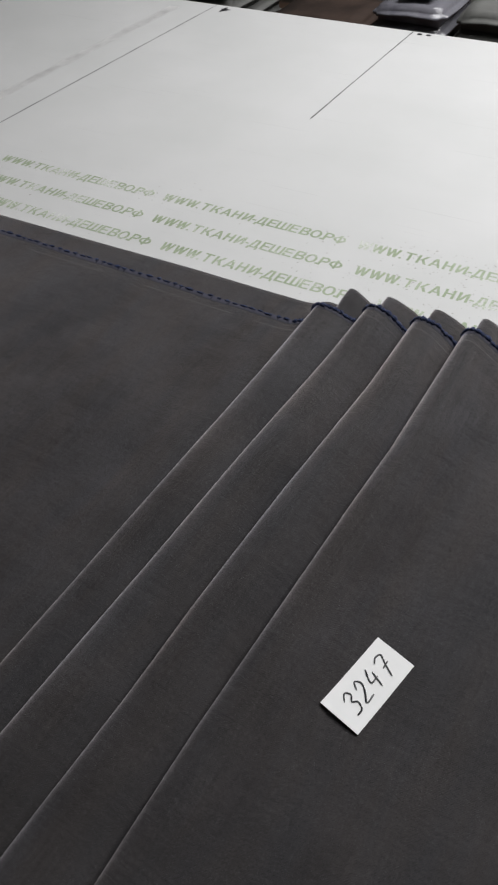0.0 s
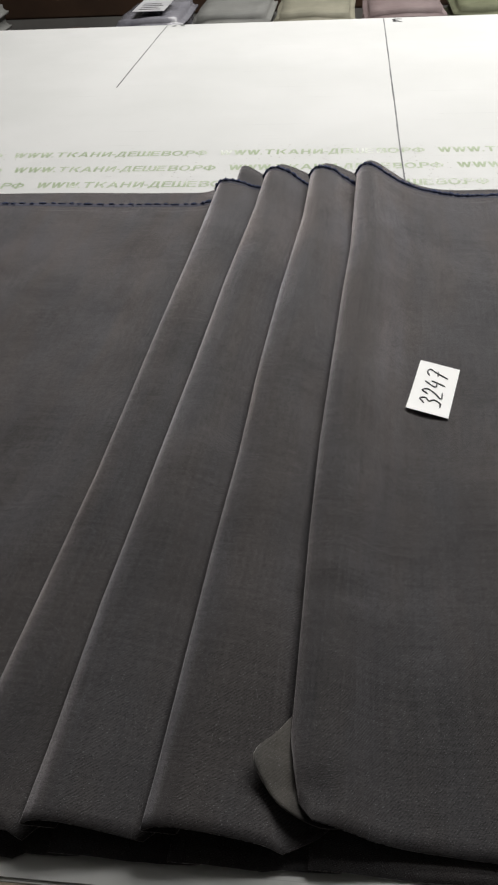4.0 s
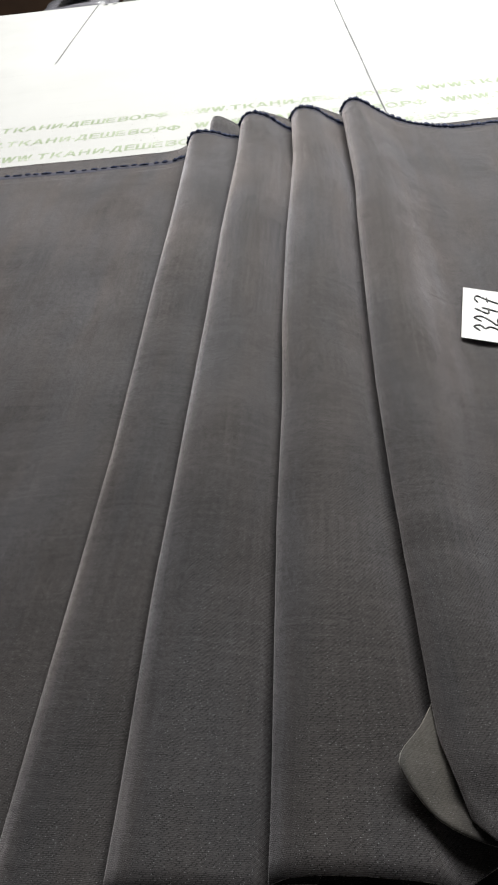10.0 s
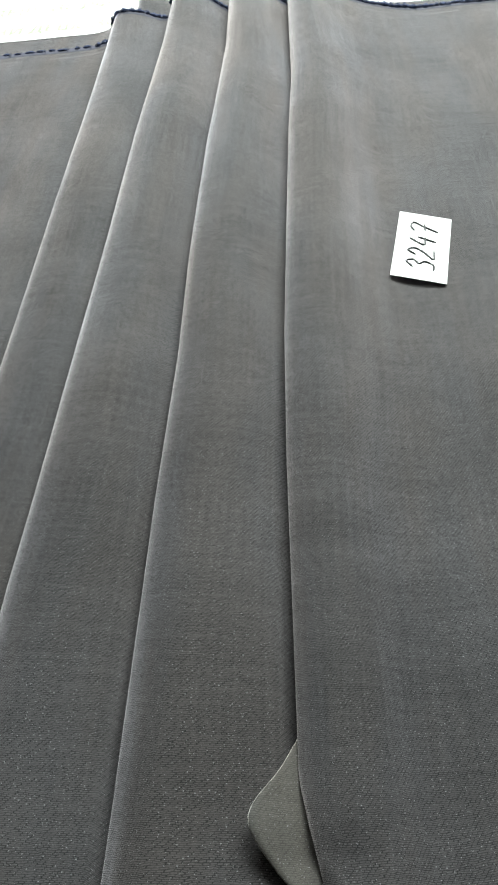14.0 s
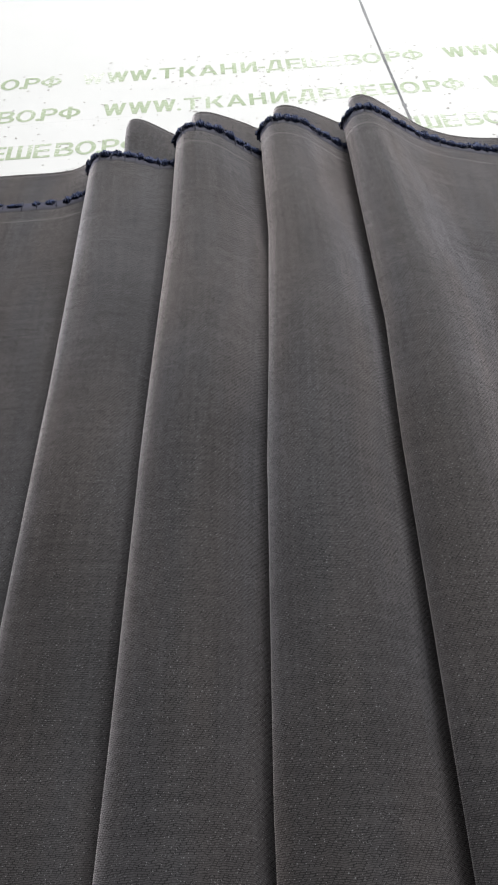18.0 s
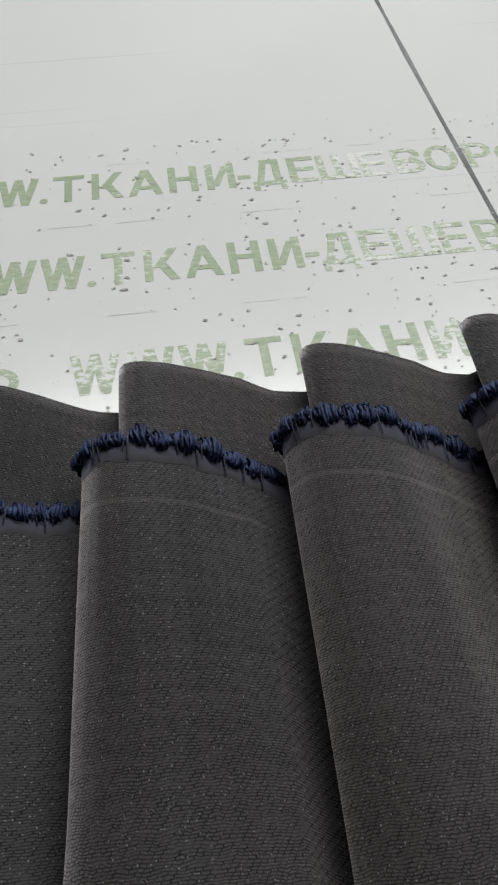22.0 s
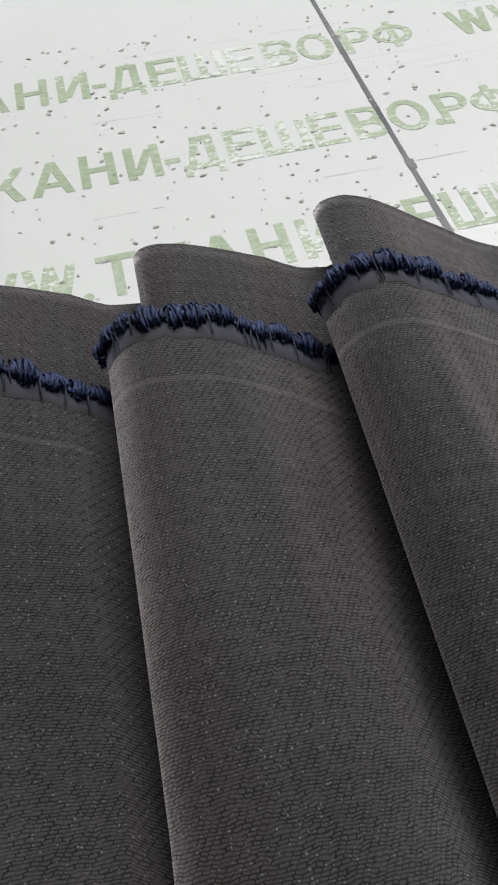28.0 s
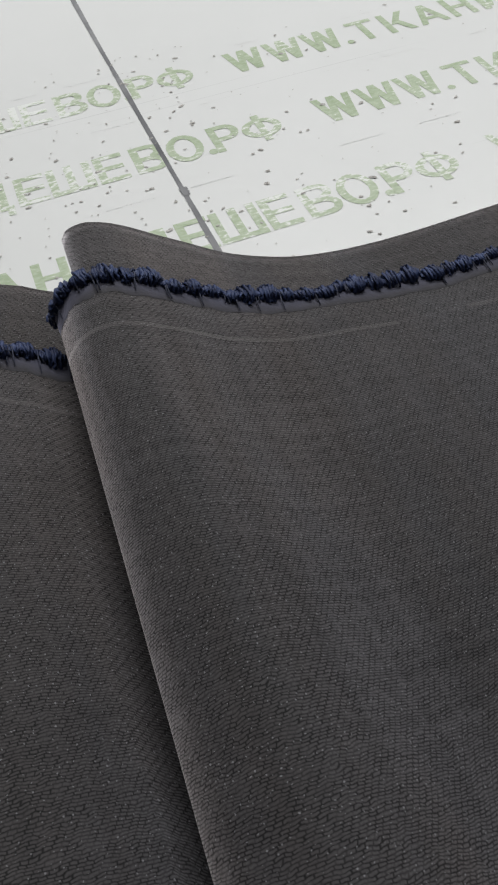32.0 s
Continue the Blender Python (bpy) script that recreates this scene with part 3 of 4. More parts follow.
def upper_controls(y):
    """Cross-section of the upper layer at y: rows of x, height, y of the sewn edge, y of the near hem."""
    f, h = [between(r, y) for r in FOLDS], between(RISE, y)
    c = [(-1.35, 0.0065, 0.508, -0.287), (-0.95, 0.0065, 0.508, -0.287), (-0.65, 0.0065, 0.506, -0.287), (-0.42, 0.0065, 0.501, -0.286), (f[0] - 0.06, 0.0066, 0.496, -0.285), (f[0] - 0.02, 0.0080, 0.495, -0.285)]
    for k in range(4):
        x, b, t = f[k], BASES[k] * h, CRESTS[k] * h * (1 if k else between(((0.22, 0.87), (0.5, 1.0)), y))
        e = (0.506, 0.5125, 0.5135, 0.5145)[k]
        hem = (-0.281, -0.280, -0.2785, -0.275)[k]
        last = k == 3
        q = between(((0.38, 1.0), (0.49, 0.0)), y)
        r, sh = between(((-0.28, 0.012), (-0.05, 0.022), (0.36, 0.022), (0.49, 0.0135)), y), between(((0.38, 0.0), (0.49, 1.0)), y)
        g = between(((-0.22, 0.8), (-0.10, 1.0), (0.20, 0.0)), y) if last else 0.0
        c += [(x, b - 0.005 * h * q, e - 0.006, (-0.287, -0.284, -0.280, -0.280)[k]), (x + 0.016, b - 0.006 * h * q, e - 0.006, -0.262 if not last else -0.270), (x + 0.024, b + 0.003 * h, e, -0.262),
              (x + 0.016, b + 0.0065 * h, e, hem if not last else -0.228), (x + 0.009, b + (0.0078 if k < 3 else 0.0075) * h + 0.003 * g * h, e, hem if not last else -0.205),
              (x - 0.001, b + (0.45 + 0.12 * g) * (t - b), e + 0.003, hem if not last else -0.222), (x + 0.002, b + (0.64 + 0.10 * g + 0.13 * sh + 0.05 * q) * (t - b), e + 0.002, hem if not last else -0.243),
              (x + 0.45 * r, b + (0.88 + 0.06 * g + 0.06 * sh + 0.015 * q) * (t - b), e + 0.001, hem if not last else -0.2600), (x + r, t, e, hem if not last else -0.2685)]
        if not last:
            nb = BASES[k + 1] * h
            end, low = f[k + 1] - 0.013 + 0.005 * q, nb + between(((0.36, 0.14), (0.48, 0.28 if k else 0.16)), y) * (t - nb)
            c += [(x + r + 0.45 * (end - x - r), t - between(((-0.28, 0.43), (-0.10, 0.30), (0.5, 0.27)), y) * (t - low), e, hem + 0.0005), (end, low, e, hem - 0.0005)]
        else:
            w, m = between(((0.15, 0.0), (0.48, 1.0)), y), between(((-0.12, 0.0), (0.0, 1.0), (0.36, 1.0), (0.47, 0.0)), y)
            c += [(x + 0.028 + 0.006 * m, (0.86 - 0.015 * w + 0.015 * m) * t, e, -0.2714), (x + 0.042 + 0.007 * m, (0.0275 + 0.005 * w - 0.0005 * m) * h - 0.001 * w, 0.514, -0.2722),
                  (x + 0.060 + 0.003 * m, (0.0135 + 0.0055 * w) * h + 0.001 + 0.0015 * w, 0.516, -0.272), (x + 0.085, (0.0050 + 0.0045 * w) * h + 0.0033 + 0.0005 * w, 0.519, -0.273),
                  (x + 0.115, 0.0072, 0.520, -0.275), (x + 0.17, 0.0065, 0.518, -0.276), (x + 0.35, 0.0065, 0.515, -0.278), (0.75, 0.0065, 0.510, -0.280)]
    return c


def lower_controls(y):
    """The under layer: it lies inside the folds and reaches past the upper one at both ends."""
    f, h = [between(r, y) for r in FOLDS], between(RISE, y) * between(((-0.285, 0.3), (-0.21, 1.0)), y)
    c = [(-1.35, 0.003, 0.546, -0.294), (-0.95, 0.003, 0.546, -0.294), (-0.65, 0.003, 0.546, -0.294), (-0.42, 0.003, 0.546, -0.294), (f[0] - 0.06, 0.003, 0.543, -0.294), (f[0] - 0.02, 0.0045, 0.542, -0.296)]
    for k in range(4):
        x, b, t, o = f[k], BASES[k] * h, CRESTS[k] * h, between(((0.40, 0.013), (0.52, INSET[k])), y)
        e = (0.546, 0.549, 0.548, 0.552)[k]
        hem = (-0.289, -0.2860, -0.2855, -0.2835)[k]
        t = t * (1 if k else between(((0.22, 0.87), (0.5, 1.0)), y)) - between(((0.49, 0.0115 if k else 0.0070), (0.512, 0.0110 if k else 0.0050), (0.535, (-0.0030, 0.0090, 0.0085, 0.0090)[k])), y) * h
        was = (0.547, 0.545, 0.545, 0.544)[k]
        d = t - b
        w = between(((0.49, 0.0), (0.525, 1.0)), y)
        low = b - 0.0095 * h * (1 - w) + 0.0005 * w
        c += [(x, low, was - 0.002, hem), (x + o, low, was - 0.004, hem), (x + o + 0.014, b + 0.10 * d, e - 0.006, hem),
              (x + o + 0.010, b + 0.28 * d, e, hem), (x + o + 0.003, b + 0.34 * d, e + 0.001, hem), (x + o - 0.001, b + 0.60 * d, e + 0.002, hem),
              (x + o + 0.0008, b + 0.84 * d, e + 0.002, hem), (x + o + 0.004, b + 0.97 * d, e + 0.001, hem), (x + o + 0.009, t, e, hem)]
        if k < 3:
            nb = (BASES[k + 1] - 0.0090 * (1 - w)) * h
            gap = f[k + 1] - x - o - 0.009
            c += [(x + o + 0.009 + gap * (0.45 - 0.07 * w), t + (nb - t) * (0.38 - 0.06 * w), e - 0.001, hem), (x + o + 0.009 + gap * (0.8 - 0.06 * w), t + (nb - t) * (0.8 - 0.06 * w), e - 0.002, hem)]
        else:
            w = between(((0.15, 0.0), (0.48, 1.0)), y)
            # near hem lengthened here: dark cloth in place of the shaded table strip
            c += [(x + 0.042, (0.0185 + 0.006 * w) * h + 0.001 * w, 0.550, -0.283), (x + 0.060, (0.0090 + 0.006 * w) * h, 0.548, -0.283), (x + 0.082, (0.0030 + 0.003 * w) * h + 0.0015, 0.546, -0.283),
                  (x + 0.110, 0.003, 0.546, -0.2825), (x + 0.17, 0.003, 0.546, -0.282), (x + 0.35, 0.003, 0.545, -0.281), (0.75, 0.003, 0.54, -0.280)]
    return c


def spline(c, per):
    """Rounded curve through the control rows."""
    out = []
    for i in range(len(c) - 1):
        p0, p1, p2, p3 = c[max(i - 1, 0)], c[i], c[i + 1], c[min(i + 2, len(c) - 1)]
        d01, d12, d23 = (max(math.hypot(b[0] - a[0], b[1] - a[1]), 1e-5) for a, b in ((p0, p1), (p1, p2), (p2, p3)))
        for k in range(per):
            s = k / per
            v = []
            for q in range(4):
                m1 = ((p1[q] - p0[q]) / d01 * d12 + (p2[q] - p1[q])) / 2 if i else p2[q] - p1[q]
                m2 = ((p3[q] - p2[q]) / d23 * d12 + (p2[q] - p1[q])) / 2 if i < len(c) - 2 else p2[q] - p1[q]
                m1, m2 = (max(min(m, 1.6 * d12), -1.6 * d12) if q < 2 else p2[q] - p1[q] for m in (m1, m2))
                a = 2 * s ** 3 - 3 * s * s + 1
                v.append(a * p1[q] + (s ** 3 - 2 * s * s + s) * m1 + (1 - a) * p2[q] + (s ** 3 - s * s) * m2)
            out.append(v)
    out.append(list(c[-1]))
    return out


PER = 9


def ripple(x, y):
    """Soft unevenness of cloth that has been unrolled, and the pinch in the last fold."""
    r = 0.0010 * noise.noise((x * 9, y * 6, 3.1)) + 0.0006 * noise.noise((x * 28, y * 9, 7.7))
    # the near hem stands up a little off the table
    if y < -0.19:
        r += 0.0055 * math.exp(-((y + 0.285) / 0.035) ** 2) * between(((-0.5, 0.5), (-0.12, 0.5), (-0.08, 0.05), (0.3, 0.05)), x)
    d = (x + 0.078) / 0.03
    if -1.2 < d < 3:
        r += 0.0013 * math.exp(-((y + 0.112 + 0.10 * (x + 0.09)) / 0.008) ** 2 - d * d)
        r += 0.0012 * math.exp(-((y + 0.150 - 0.25 * (x + 0.09)) / 0.010) ** 2 - (d - 1) ** 2)
        r -= 0.0008 * math.exp(-((y + 0.131) / 0.007) ** 2 - d * d)
    # pressed down where the corner turns up
    r -= 0.0050 * math.exp(-((x + 0.085) / 0.011) ** 2 - ((y + 0.257) / 0.010) ** 2)
    return r


class Layer:
    """One layer of the cloth as rows of curves from hem to sewn edge."""

    def __init__(self, controls, lively):
        self.controls, self.lively = controls, lively
        self.cache = {}

    def curve(self, y):
        key = round(y, 4)
        if key not in self.cache:
            self.cache[key] = spline(self.controls(key), PER)
        return self.cache[key]

    def at(self, j, y):
        """Point of the layer on thread j at y."""
        y0 = math.floor(y / 0.01) * 0.01
        a, b, s = self.curve(y0)[j], self.curve(y0 + 0.01)[j], (y - y0) / 0.01
        x, z = a[0] + (b[0] - a[0]) * s, a[1] + (b[1] - a[1]) * s
        return Vector((x, y, TOP + max(z + ripple(x, y) * min(1, z / 0.004) * self.lively, 0.0016)))

    def ends(self, j):
        q = self.curve(0.5)[j]
        p = self.curve(-0.28)[j]
        return p[3], q[2]


UPPER, LOWER = Layer(upper_controls, 1.0), Layer(lower_controls, 0.25)
cloth = tagged(new("cloth"), "dark grey twill cloth in four pleats with navy overlocked edge", "fabric")


def lay(layer, name, mat, thick, rows, label):
    n = len(layer.curve(0.0))
    pts, uvs = [[] for _ in range(rows + 1)], [[] for _ in range(rows + 1)]
    s, last = 0.0, None
    for j in range(n):
        mid = layer.at(j, 0.3)
        s += (mid - last).length if last else 0
        last = mid
        hem, edge = layer.ends(j)
        for i in range(rows + 1):
            k = i / rows
            k = k * (1.35 - 0.35 * k)
            y = hem + (edge - hem) * k
            p = layer.at(j, y)
            pts[i].append(p)
            uvs[i].append((s, y - edge))
    return sheet(name, pts, uvs, mat, cloth, label, thick)


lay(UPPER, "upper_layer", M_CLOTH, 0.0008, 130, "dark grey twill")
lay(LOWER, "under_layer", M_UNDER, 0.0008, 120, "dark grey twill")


def top_height(x, y):
    """Height of the last panel's upper face at x, y."""
    best = 0.0
    for j in range(len(UPPER.curve(0.0)) - 80, len(UPPER.curve(0.0)) - 1):
        a, b = UPPER.at(j, y), UPPER.at(j + 1, y)
        if a.x <= x < b.x:
            best = max(best, a.z + (b.z - a.z) * (x - a.x) / (b.x - a.x))
    return best


def turned_corner():
    """The near corner of the last pleat, turned up so that its paler reverse shows; it runs out into the panel's hem."""
    outer = [Vector((-0.0940, -0.205, TOP + 0.0150)), Vector((-0.1035, -0.2225, TOP + 0.0215)), Vector((-0.1150, -0.2405, TOP + 0.0285)), Vector((-0.1075, -0.2545, TOP + 0.0215)),
             Vector((-0.0975, -0.2635, TOP + 0.0195)), Vector((-0.0810, -0.2695, TOP + 0.0175)), Vector((-0.066, -0.2690, 0))]
    inner = [Vector((-0.0870, -0.205, TOP + 0.0120)), Vector((-0.0845, -0.222, TOP + 0.0150)), Vector((-0.0830, -0.240, TOP + 0.0140)), Vector((-0.0800, -0.2480, TOP + 0.0150)),
             Vector((-0.0745, -0.2520, 0)), Vector((-0.068, -0.2560, 0)), Vector((-0.058, -0.2620, 0))]
    for c, lift in ((outer, -0.0010), (inner, -0.0022)):
        for p in c:
            if not p.z:
                p.z = top_height(p.x, p.y) + lift

    def along(c, s):
        q = min(int(s), len(c) - 2)
        p0, p1, p2, p3 = c[max(q - 1, 0)], c[q], c[q + 1], c[min(q + 2, len(c) - 1)]
        r = s - q
        return 0.5 * (2 * p1 + (p2 - p0) * r + (2 * p0 - 5 * p1 + 4 * p2 - p3) * r * r + (3 * p1 - p0 - 3 * p2 + p3) * r ** 3)

    pts, uvs = [], []
    for i in range(31):
        a, b = along(outer, i / 5), along(inner, i / 5)
        row, uv = [], []
        for j in range(15):
            s = j / 14
            p = a.lerp(b, s) - Vector((0, 0, 0.0035 * math.sin(math.pi * s) * min(1, i / 8) * max(0.0, 1 - i / 26)))
            row.append(p)
            uv.append((p.x, p.y))
        pts.append(row)
        uvs.append(uv)
    return sheet("turned_corner", pts, uvs, M_BACK, cloth, "paler fuzzy reverse of the cloth", 0.0009)


turned_corner()


def edge_normal(j, y):
    n = len(UPPER.curve(0.0))
    a, b = UPPER.at(max(j - 1, 0), y), UPPER.at(min(j + 1, n - 1), y)
    d = (b - a).normalized()
    return Vector((0, 1, 0)).cross(d).normalized() * -1, d


def selvedge():
    n = len(UPPER.curve(0.0))
    pts, uvs = [], []
    for i in range(5):
        row, uv = [], []
        for j in range(n):
            edge = UPPER.ends(j)[1]
            y = edge - 0.0085 * i / 4 * (1 + 0.22 * noise.noise((j * 0.31, 0, 5)))
            nn, _ = edge_normal(j, y)
            row.append(UPPER.at(j, y) + nn * (0.0006 - 0.00013 * i))
            uv.append((j * 0.002, 1 - i / 4))
        pts.append(row)
        uvs.append(uv)
    return sheet("selvedge", pts[::-1], uvs, M_BAND, cloth, "smooth bluish grey selvedge")


selvedge()


def overlock():
    """Navy thread wound over the raw edge in bundles, drawn in by pale cross threads; gappy on the flat stretch."""
    rng = random.Random(4)
    n = len(UPPER.curve(0.0))
    trail, away = [], 0.0
    for j in range(n - 1):
        e0, e1 = UPPER.ends(j)[1], UPPER.ends(j + 1)[1]
        a, b = UPPER.at(j, e0), UPPER.at(j + 1, e1)
        nn, d = edge_normal(j, e0)
        steps = max(1, int(math.ceil((b - a).length / 0.0002)))
        for k in range(steps):
            trail.append((away + (b - a).length * k / steps, a.lerp(b, k / steps), nn, d))
        away += (b - a).length
    dark, pale = bmesh.new(), bmesh.new()
    out = Vector((0, 1, 0))
    at = [q[0] for q in trail]

    def spot(s):
        return trail[min(max(int(np.searchsorted(at, s)), 0), len(trail) - 1)]

    s = 0.0
    while s < away - 0.012:
        flat = spot(s)[1].x < -0.262
        long = rng.uniform(0.004, 0.0105) if flat else rng.uniform(0.0035, 0.0085)
        fat, sag = (rng.uniform(0.35, 0.85) if flat else rng.uniform(0.85, 1.55)), rng.uniform(-0.0008, 0.0014)
        # one thread wound round the raw edge, turn beside turn
        for ply in range(3):
            turns = long / rng.uniform(0.0011, 0.0017)
            a0, pts, steps = rng.uniform(0, 6.28), [], int(turns * 7)
            swell = 1.0
            for i in range(steps + 1):
                u = i / steps
                if i % 7 == 0:
                    swell = rng.uniform(0.70, 1.30)
                _, p, nn, d = spot(s + long * u)
                r = fat * swell * (0.15 + 0.85 * math.sin(math.pi * u) ** 0.7)
                a = a0 + 2 * math.pi * turns * u
                core = p + nn * 0.0009 - out * (0.0010 + sag)
                pts.append(core + out * math.cos(a) * 0.0022 * r + nn * math.sin(a) * 0.0015 * r + d * 0.0007 * math.cos(a + 1 + 2.2 * ply))
            tube(dark, pts, rng.uniform(0.00042, 0.00060), 5)
        s += long
        # the cross threads that draw the edge in between two bundles
        for k in range(rng.randint(1, 3)):
            _, p, nn, d = spot(s + rng.uniform(-0.0012, 0.0016))
            core, lean = p + nn * 0.0006 - out * 0.0010, rng.uniform(-0.0016, 0.0016)
            down = rng.choice((0.0024, 0.003, 0.0045, 0.0065, 0.0075))
            tube(pale, [core + out * 0.0016, core + out * 0.0008 + nn * 0.0010, core + nn * 0.0012 + d * lean * 0.3, core - out * 0.0014 + nn * 0.0008 + d * lean * 0.6, core - out * down + nn * 0.0001 + d * lean], rng.uniform(0.00018, 0.00034), 5)
        s += rng.uniform(0.003, 0.008) if flat else rng.uniform(0.0, 0.0010)
    return dark, pale


bundles, wraps = overlock()
tagged(part("cross_stitch", wraps, M_PALE, cloth, "pale grey-blue cross threads", True), kind="stuff")
tagged(part("overlock_stitch", bundles, M_THREAD, cloth, "navy overlock thread", True), kind="stuff")

# ---- the price card ----
card = tagged(new("card"), "small white paper card with a handwritten number lying on the cloth", "label")
CARD = Matrix(((0.974, 0.2255, 0, 0.0002), (-0.2255, 0.974, 0, 0.1020), (0, 0, 1, 0), (0, 0, 0, 1)))


def card_point(u, v, lift):
    """u across (34 mm), v along (73 mm); the card follows the slope of the cloth and bows a little."""
    p = CARD @ Vector((u, v, 0))
    z = TOP + 0.0094 - 0.14 * u + 0.0014 * max(0.0, -v / 0.0365) ** 2
    return Vector((p.x, p.y, z + lift))


sheet("paper", [[card_point(-0.017 + 0.034 * i / 8, -0.0365 + 0.073 * j / 16, 0) for j in range(17)] for i in range(9)][::-1], None, M_PAPER, card, "", 0.0003).data.polygons.foreach_set("use_smooth", [False] * 128)
STROKES = (
    (((-0.3, 0.75), (0.1, 1.0), (0.35, 0.75), (0.1, 0.55), (0.4, 0.35), (0.3, 0.05), (-0.2, 0.0)),),
    (((-0.25, 0.7), (0.0, 1.0), (0.3, 0.75), (0.1, 0.4), (-0.3, 0.05), (0.45, 0.05)),),
    (((0.0, 1.0), (-0.3, 0.45), (0.35, 0.42)), ((0.25, 0.7), (0.15, 0.0))),
    (((-0.35, 0.85), (0.0, 1.0), (0.4, 0.9), (0.2, 0.5), (0.0, -0.05)), ((-0.1, 0.45), (0.45, 0.5))),
)
for k, digit in enumerate(STROKES):
    bm = bmesh.new()
    for line in digit:
        c = [(*p, 0, 0) for p in line]
        pts = spline([(p[0], p[1], 0, 0) for p in c], 5)
        tube(bm, [card_point(0.0085 - 0.0170 * q[1], -0.0225 + k * 0.0135 + q[0] * 0.0125 + 0.003 * q[1], 0.0003) for q in pts], 0.0007, 5)
    part("digit", bm, M_INK, card, "black handwritten digit")

# ---- green clip at the far end of the seam ----
bm = bmesh.new()
for dy in (0.0, 0.016):
    m = pose(-0.762, 0.472 + dy, TOP + 0.011, 0, 0, 8) @ Matrix.Diagonal((0.05, 0.008, 0.007, 1))
    bmesh.ops.create_cube(bm, size=1, matrix=m)
bmesh.ops.bevel(bm, geom=bm.edges[:], offset=0.002, segments=2, affect="EDGES")
tagged(part("clip", bm, M_GREEN, None, "", True), "small green plastic clip lying on the cloth", "clip")

# ---- behind the table: a low bench with wrapped bundles of cloth ----
bench = tagged(new("bench"), "low dark brown wooden bench behind the table", "bench")
part("bench_top", box(-2.6, 1.72, 0.56, 2.2, 2.5, 0.60, 0.004), M_CASE, bench)
for x in (-2.4, -0.8, 0.6, 1.9):
    part("leg", box(x, 1.76, 0, x + 0.06, 2.46, 0.56, 0.004), M_CASE, bench)
part("rail", box(-2.6, 2.50, 0.70, 2.2, 2.54, 0.82, 0.006), M_CASE, bench, "reddish brown rail")


def bundle(x, y, wide, deep, high, mat, label, seed, z=0.60, band=None):
    """A folded length of cloth: stacked soft layers with bulging, uneven sides."""
    ob = tagged(new("cloth_bundle"), label, "fabric bundle", "bundles behind the table")
    ob.location = (x, y, z)
    layers = max(2, int(high / 0.035))
    for k in range(layers):
        bm = box(-wide / 2, -deep / 2, 0, wide / 2, deep / 2, high / layers - 0.001, 0.0)
        bmesh.ops.bevel(bm, geom=bm.edges[:], offset=high / layers * 0.4, segments=3, affect="EDGES")
        bmesh.ops.subdivide_edges(bm, edges=[e for e in bm.edges if e.calc_length() > 0.08], cuts=5, use_grid_fill=True)
        for v in bm.verts:
            q = noise.noise((v.co.x * 9 + seed, v.co.y * 9, k * 1.7 + seed))
            v.co.x *= 1 + 0.05 * q
            v.co.y *= 1 + 0.05 * noise.noise((v.co.x * 7, seed, k))
            if k == layers - 1:
                v.co.z += 0.012 * q * (v.co.z > high / layers * 0.4)
        lay_ob = part("layer", bm, mat, ob, "", True)
        lay_ob.location = (0, 0, k * high / layers)
    if band:
        top = part("paper_label", box(-0.045, -deep * 0.35, high + 0.012, 0.045, deep * 0.2, high + 0.0135, 0.0004), band, ob, "white printed label")
        for k in range(4):
            part("print_bar", box(-0.03, -deep * 0.28 + k * 0.025, high + 0.0136, 0.03 - 0.01 * (k % 2), -deep * 0.28 + k * 0.025 + 0.006, high + 0.0142), M_INK, top)
    return ob


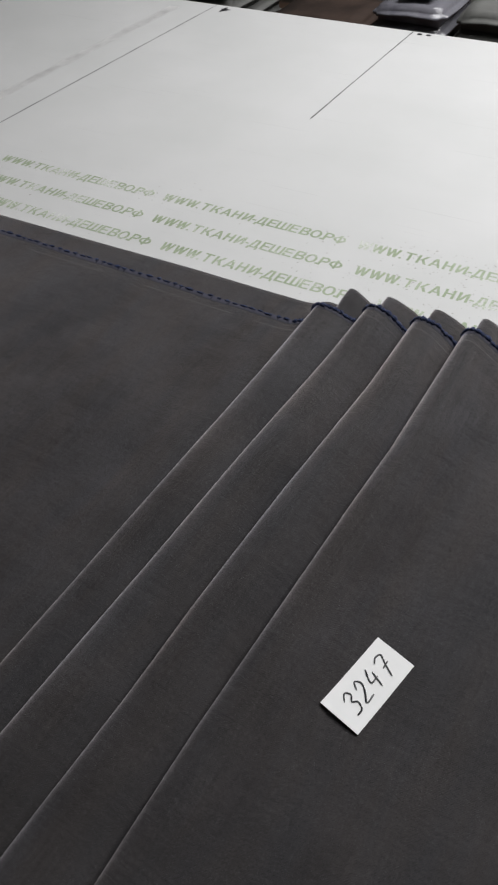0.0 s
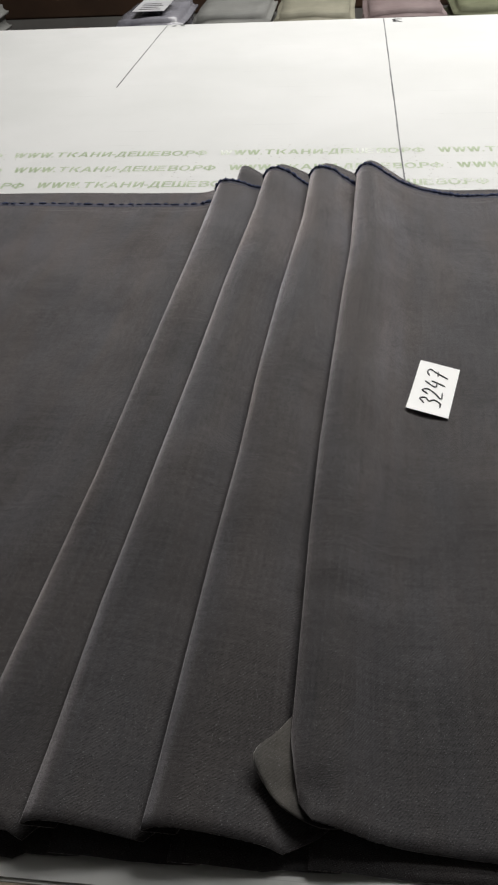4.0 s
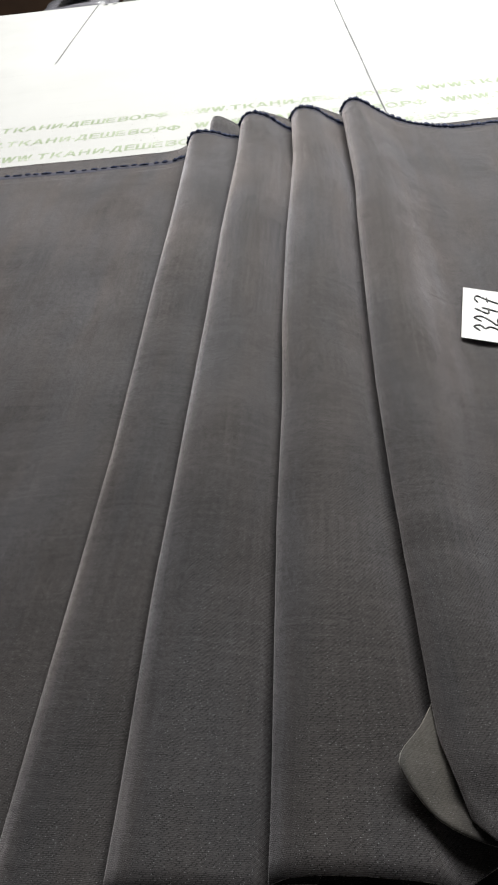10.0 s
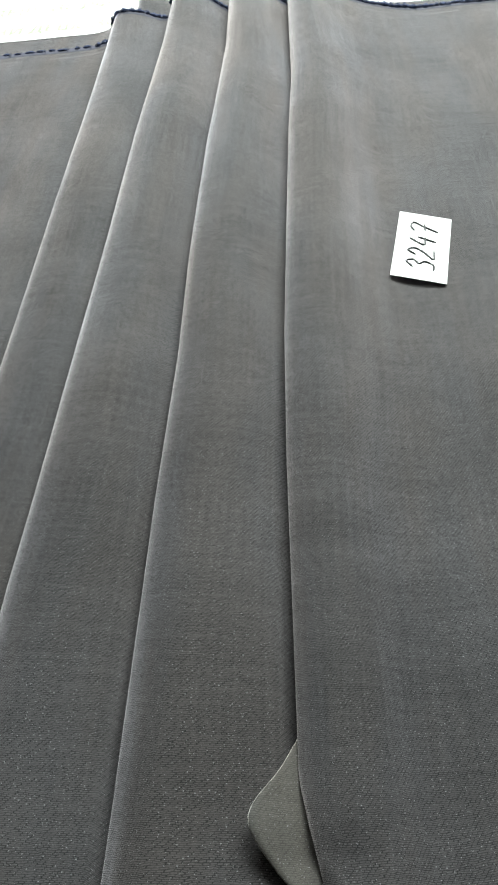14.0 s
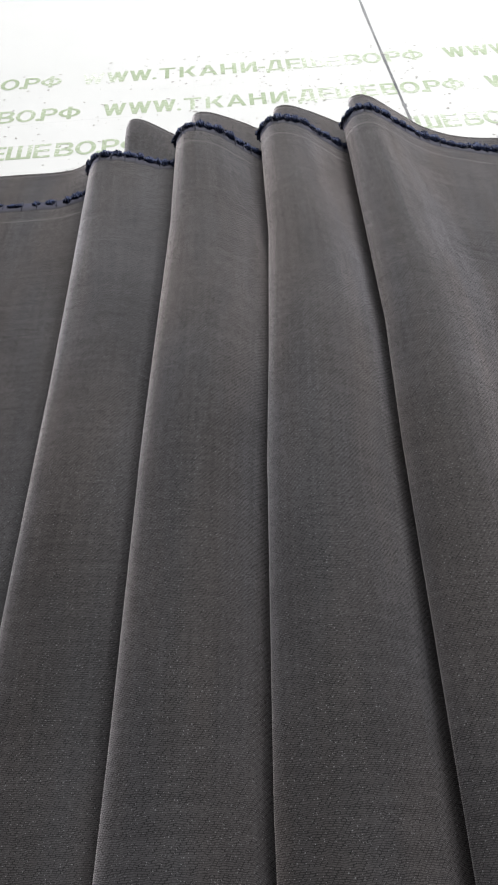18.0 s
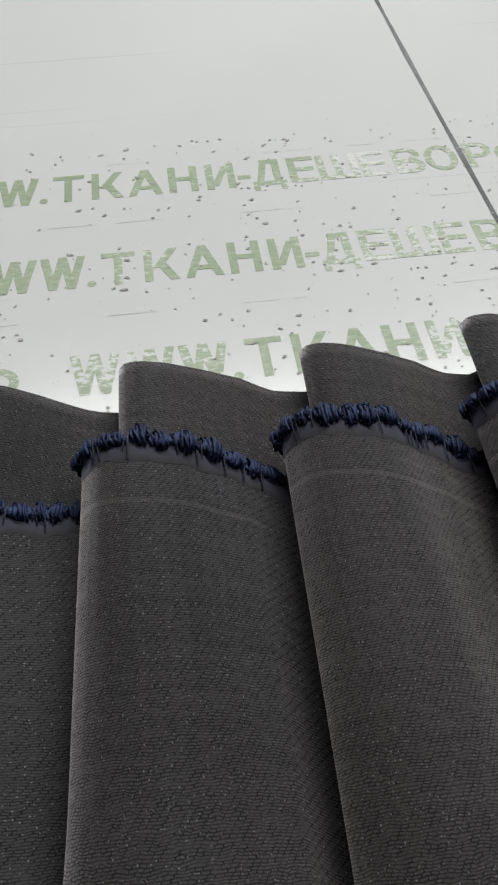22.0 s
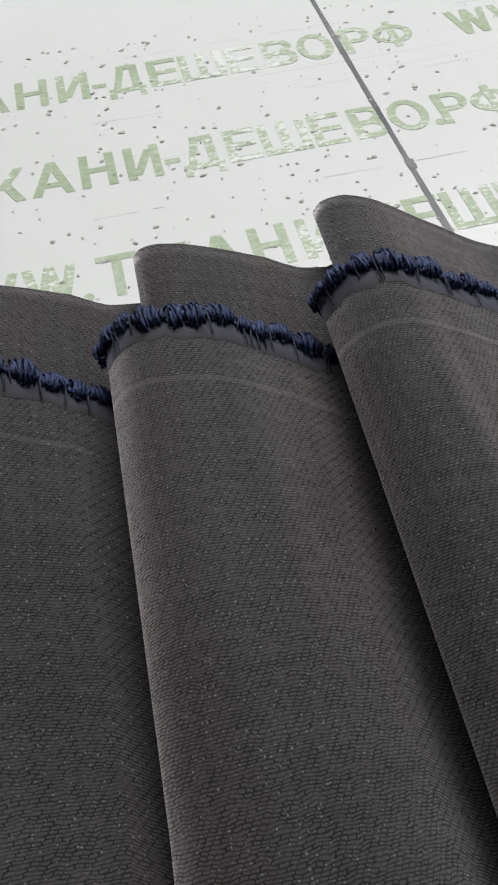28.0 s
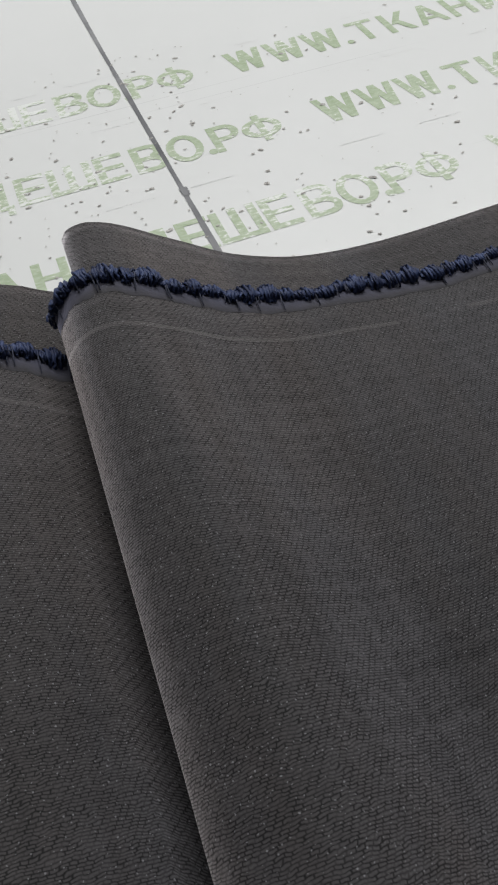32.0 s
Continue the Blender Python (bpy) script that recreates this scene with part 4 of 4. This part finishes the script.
M_LILAC = mottled("lilac_plastic_wrap", (0.110, 0.107, 0.127), (0.198, 0.195, 0.220), 14, 0.25, 0.6, 40, 0.004)
M_CREAM = mottled("cream_cloth", (0.138, 0.132, 0.099), (0.209, 0.198, 0.154), 10, 0.8, 0.3, 300, 0.001)
M_OLIVE = mottled("olive_cloth", (0.072, 0.074, 0.044), (0.121, 0.127, 0.077), 10, 0.8, 0.3, 300, 0.001)
M_PINK = mottled("dusty_pink_cloth", (0.116, 0.083, 0.083), (0.176, 0.138, 0.138), 10, 0.8, 0.3, 300, 0.001)
M_GREY = mottled("light_grey_cloth", (0.105, 0.105, 0.099), (0.160, 0.160, 0.154), 10, 0.8, 0.3, 300, 0.001)
M_BROWN = mottled("dark_brown_cloth", (0.02, 0.013, 0.01), (0.05, 0.032, 0.025), 10, 0.8, 0.3, 300, 0.001)
M_TAG = mottled("dull_white_paper", (0.30, 0.30, 0.32), (0.42, 0.42, 0.43), 20, 0.6)
bundle(-0.63, 2.05, 0.20, 0.30, 0.20, M_LILAC, "folded cloth in clear plastic wrap with a white label", 1, 0.60, M_TAG)
bundle(-0.40, 2.08, 0.22, 0.34, 0.20, M_GREY, "folded light grey cloth bundle on the bench", 2)
bundle(-0.17, 2.06, 0.22, 0.32, 0.20, M_CREAM, "folded cream cloth bundle on the bench", 3)
bundle(0.07, 2.06, 0.22, 0.32, 0.20, M_PINK, "folded dusty pink cloth bundle on the bench", 4)
bundle(0.30, 2.08, 0.20, 0.34, 0.20, M_OLIVE, "folded olive cloth bundle on the bench", 5)
bundle(0.53, 2.06, 0.22, 0.32, 0.20, M_CREAM, "folded cream cloth bundle on the bench", 6)
bundle(-0.93, 2.10, 0.28, 0.30, 0.12, M_BROWN, "folded dark brown cloth bundle on the bench", 7)
bundle(-1.25, 2.06, 0.24, 0.32, 0.20, M_GREY, "folded light grey cloth bundle on the bench", 8)
bundle(-1.52, 2.06, 0.22, 0.32, 0.21, M_OLIVE, "folded olive cloth bundle on the bench", 9)

# ---- the printed letters ----
for low, first in ((0.6915, -0.2605), (0.6310, -0.2395), (0.5715, -0.1865)):
    letters = letter_meshes(low)
    for k in range(-3, 2):
        for me in letters:
            ob = new("printed_letter", me)
            ob.parent = table
            ob.location = (first + k * PERIOD, 0, 0)
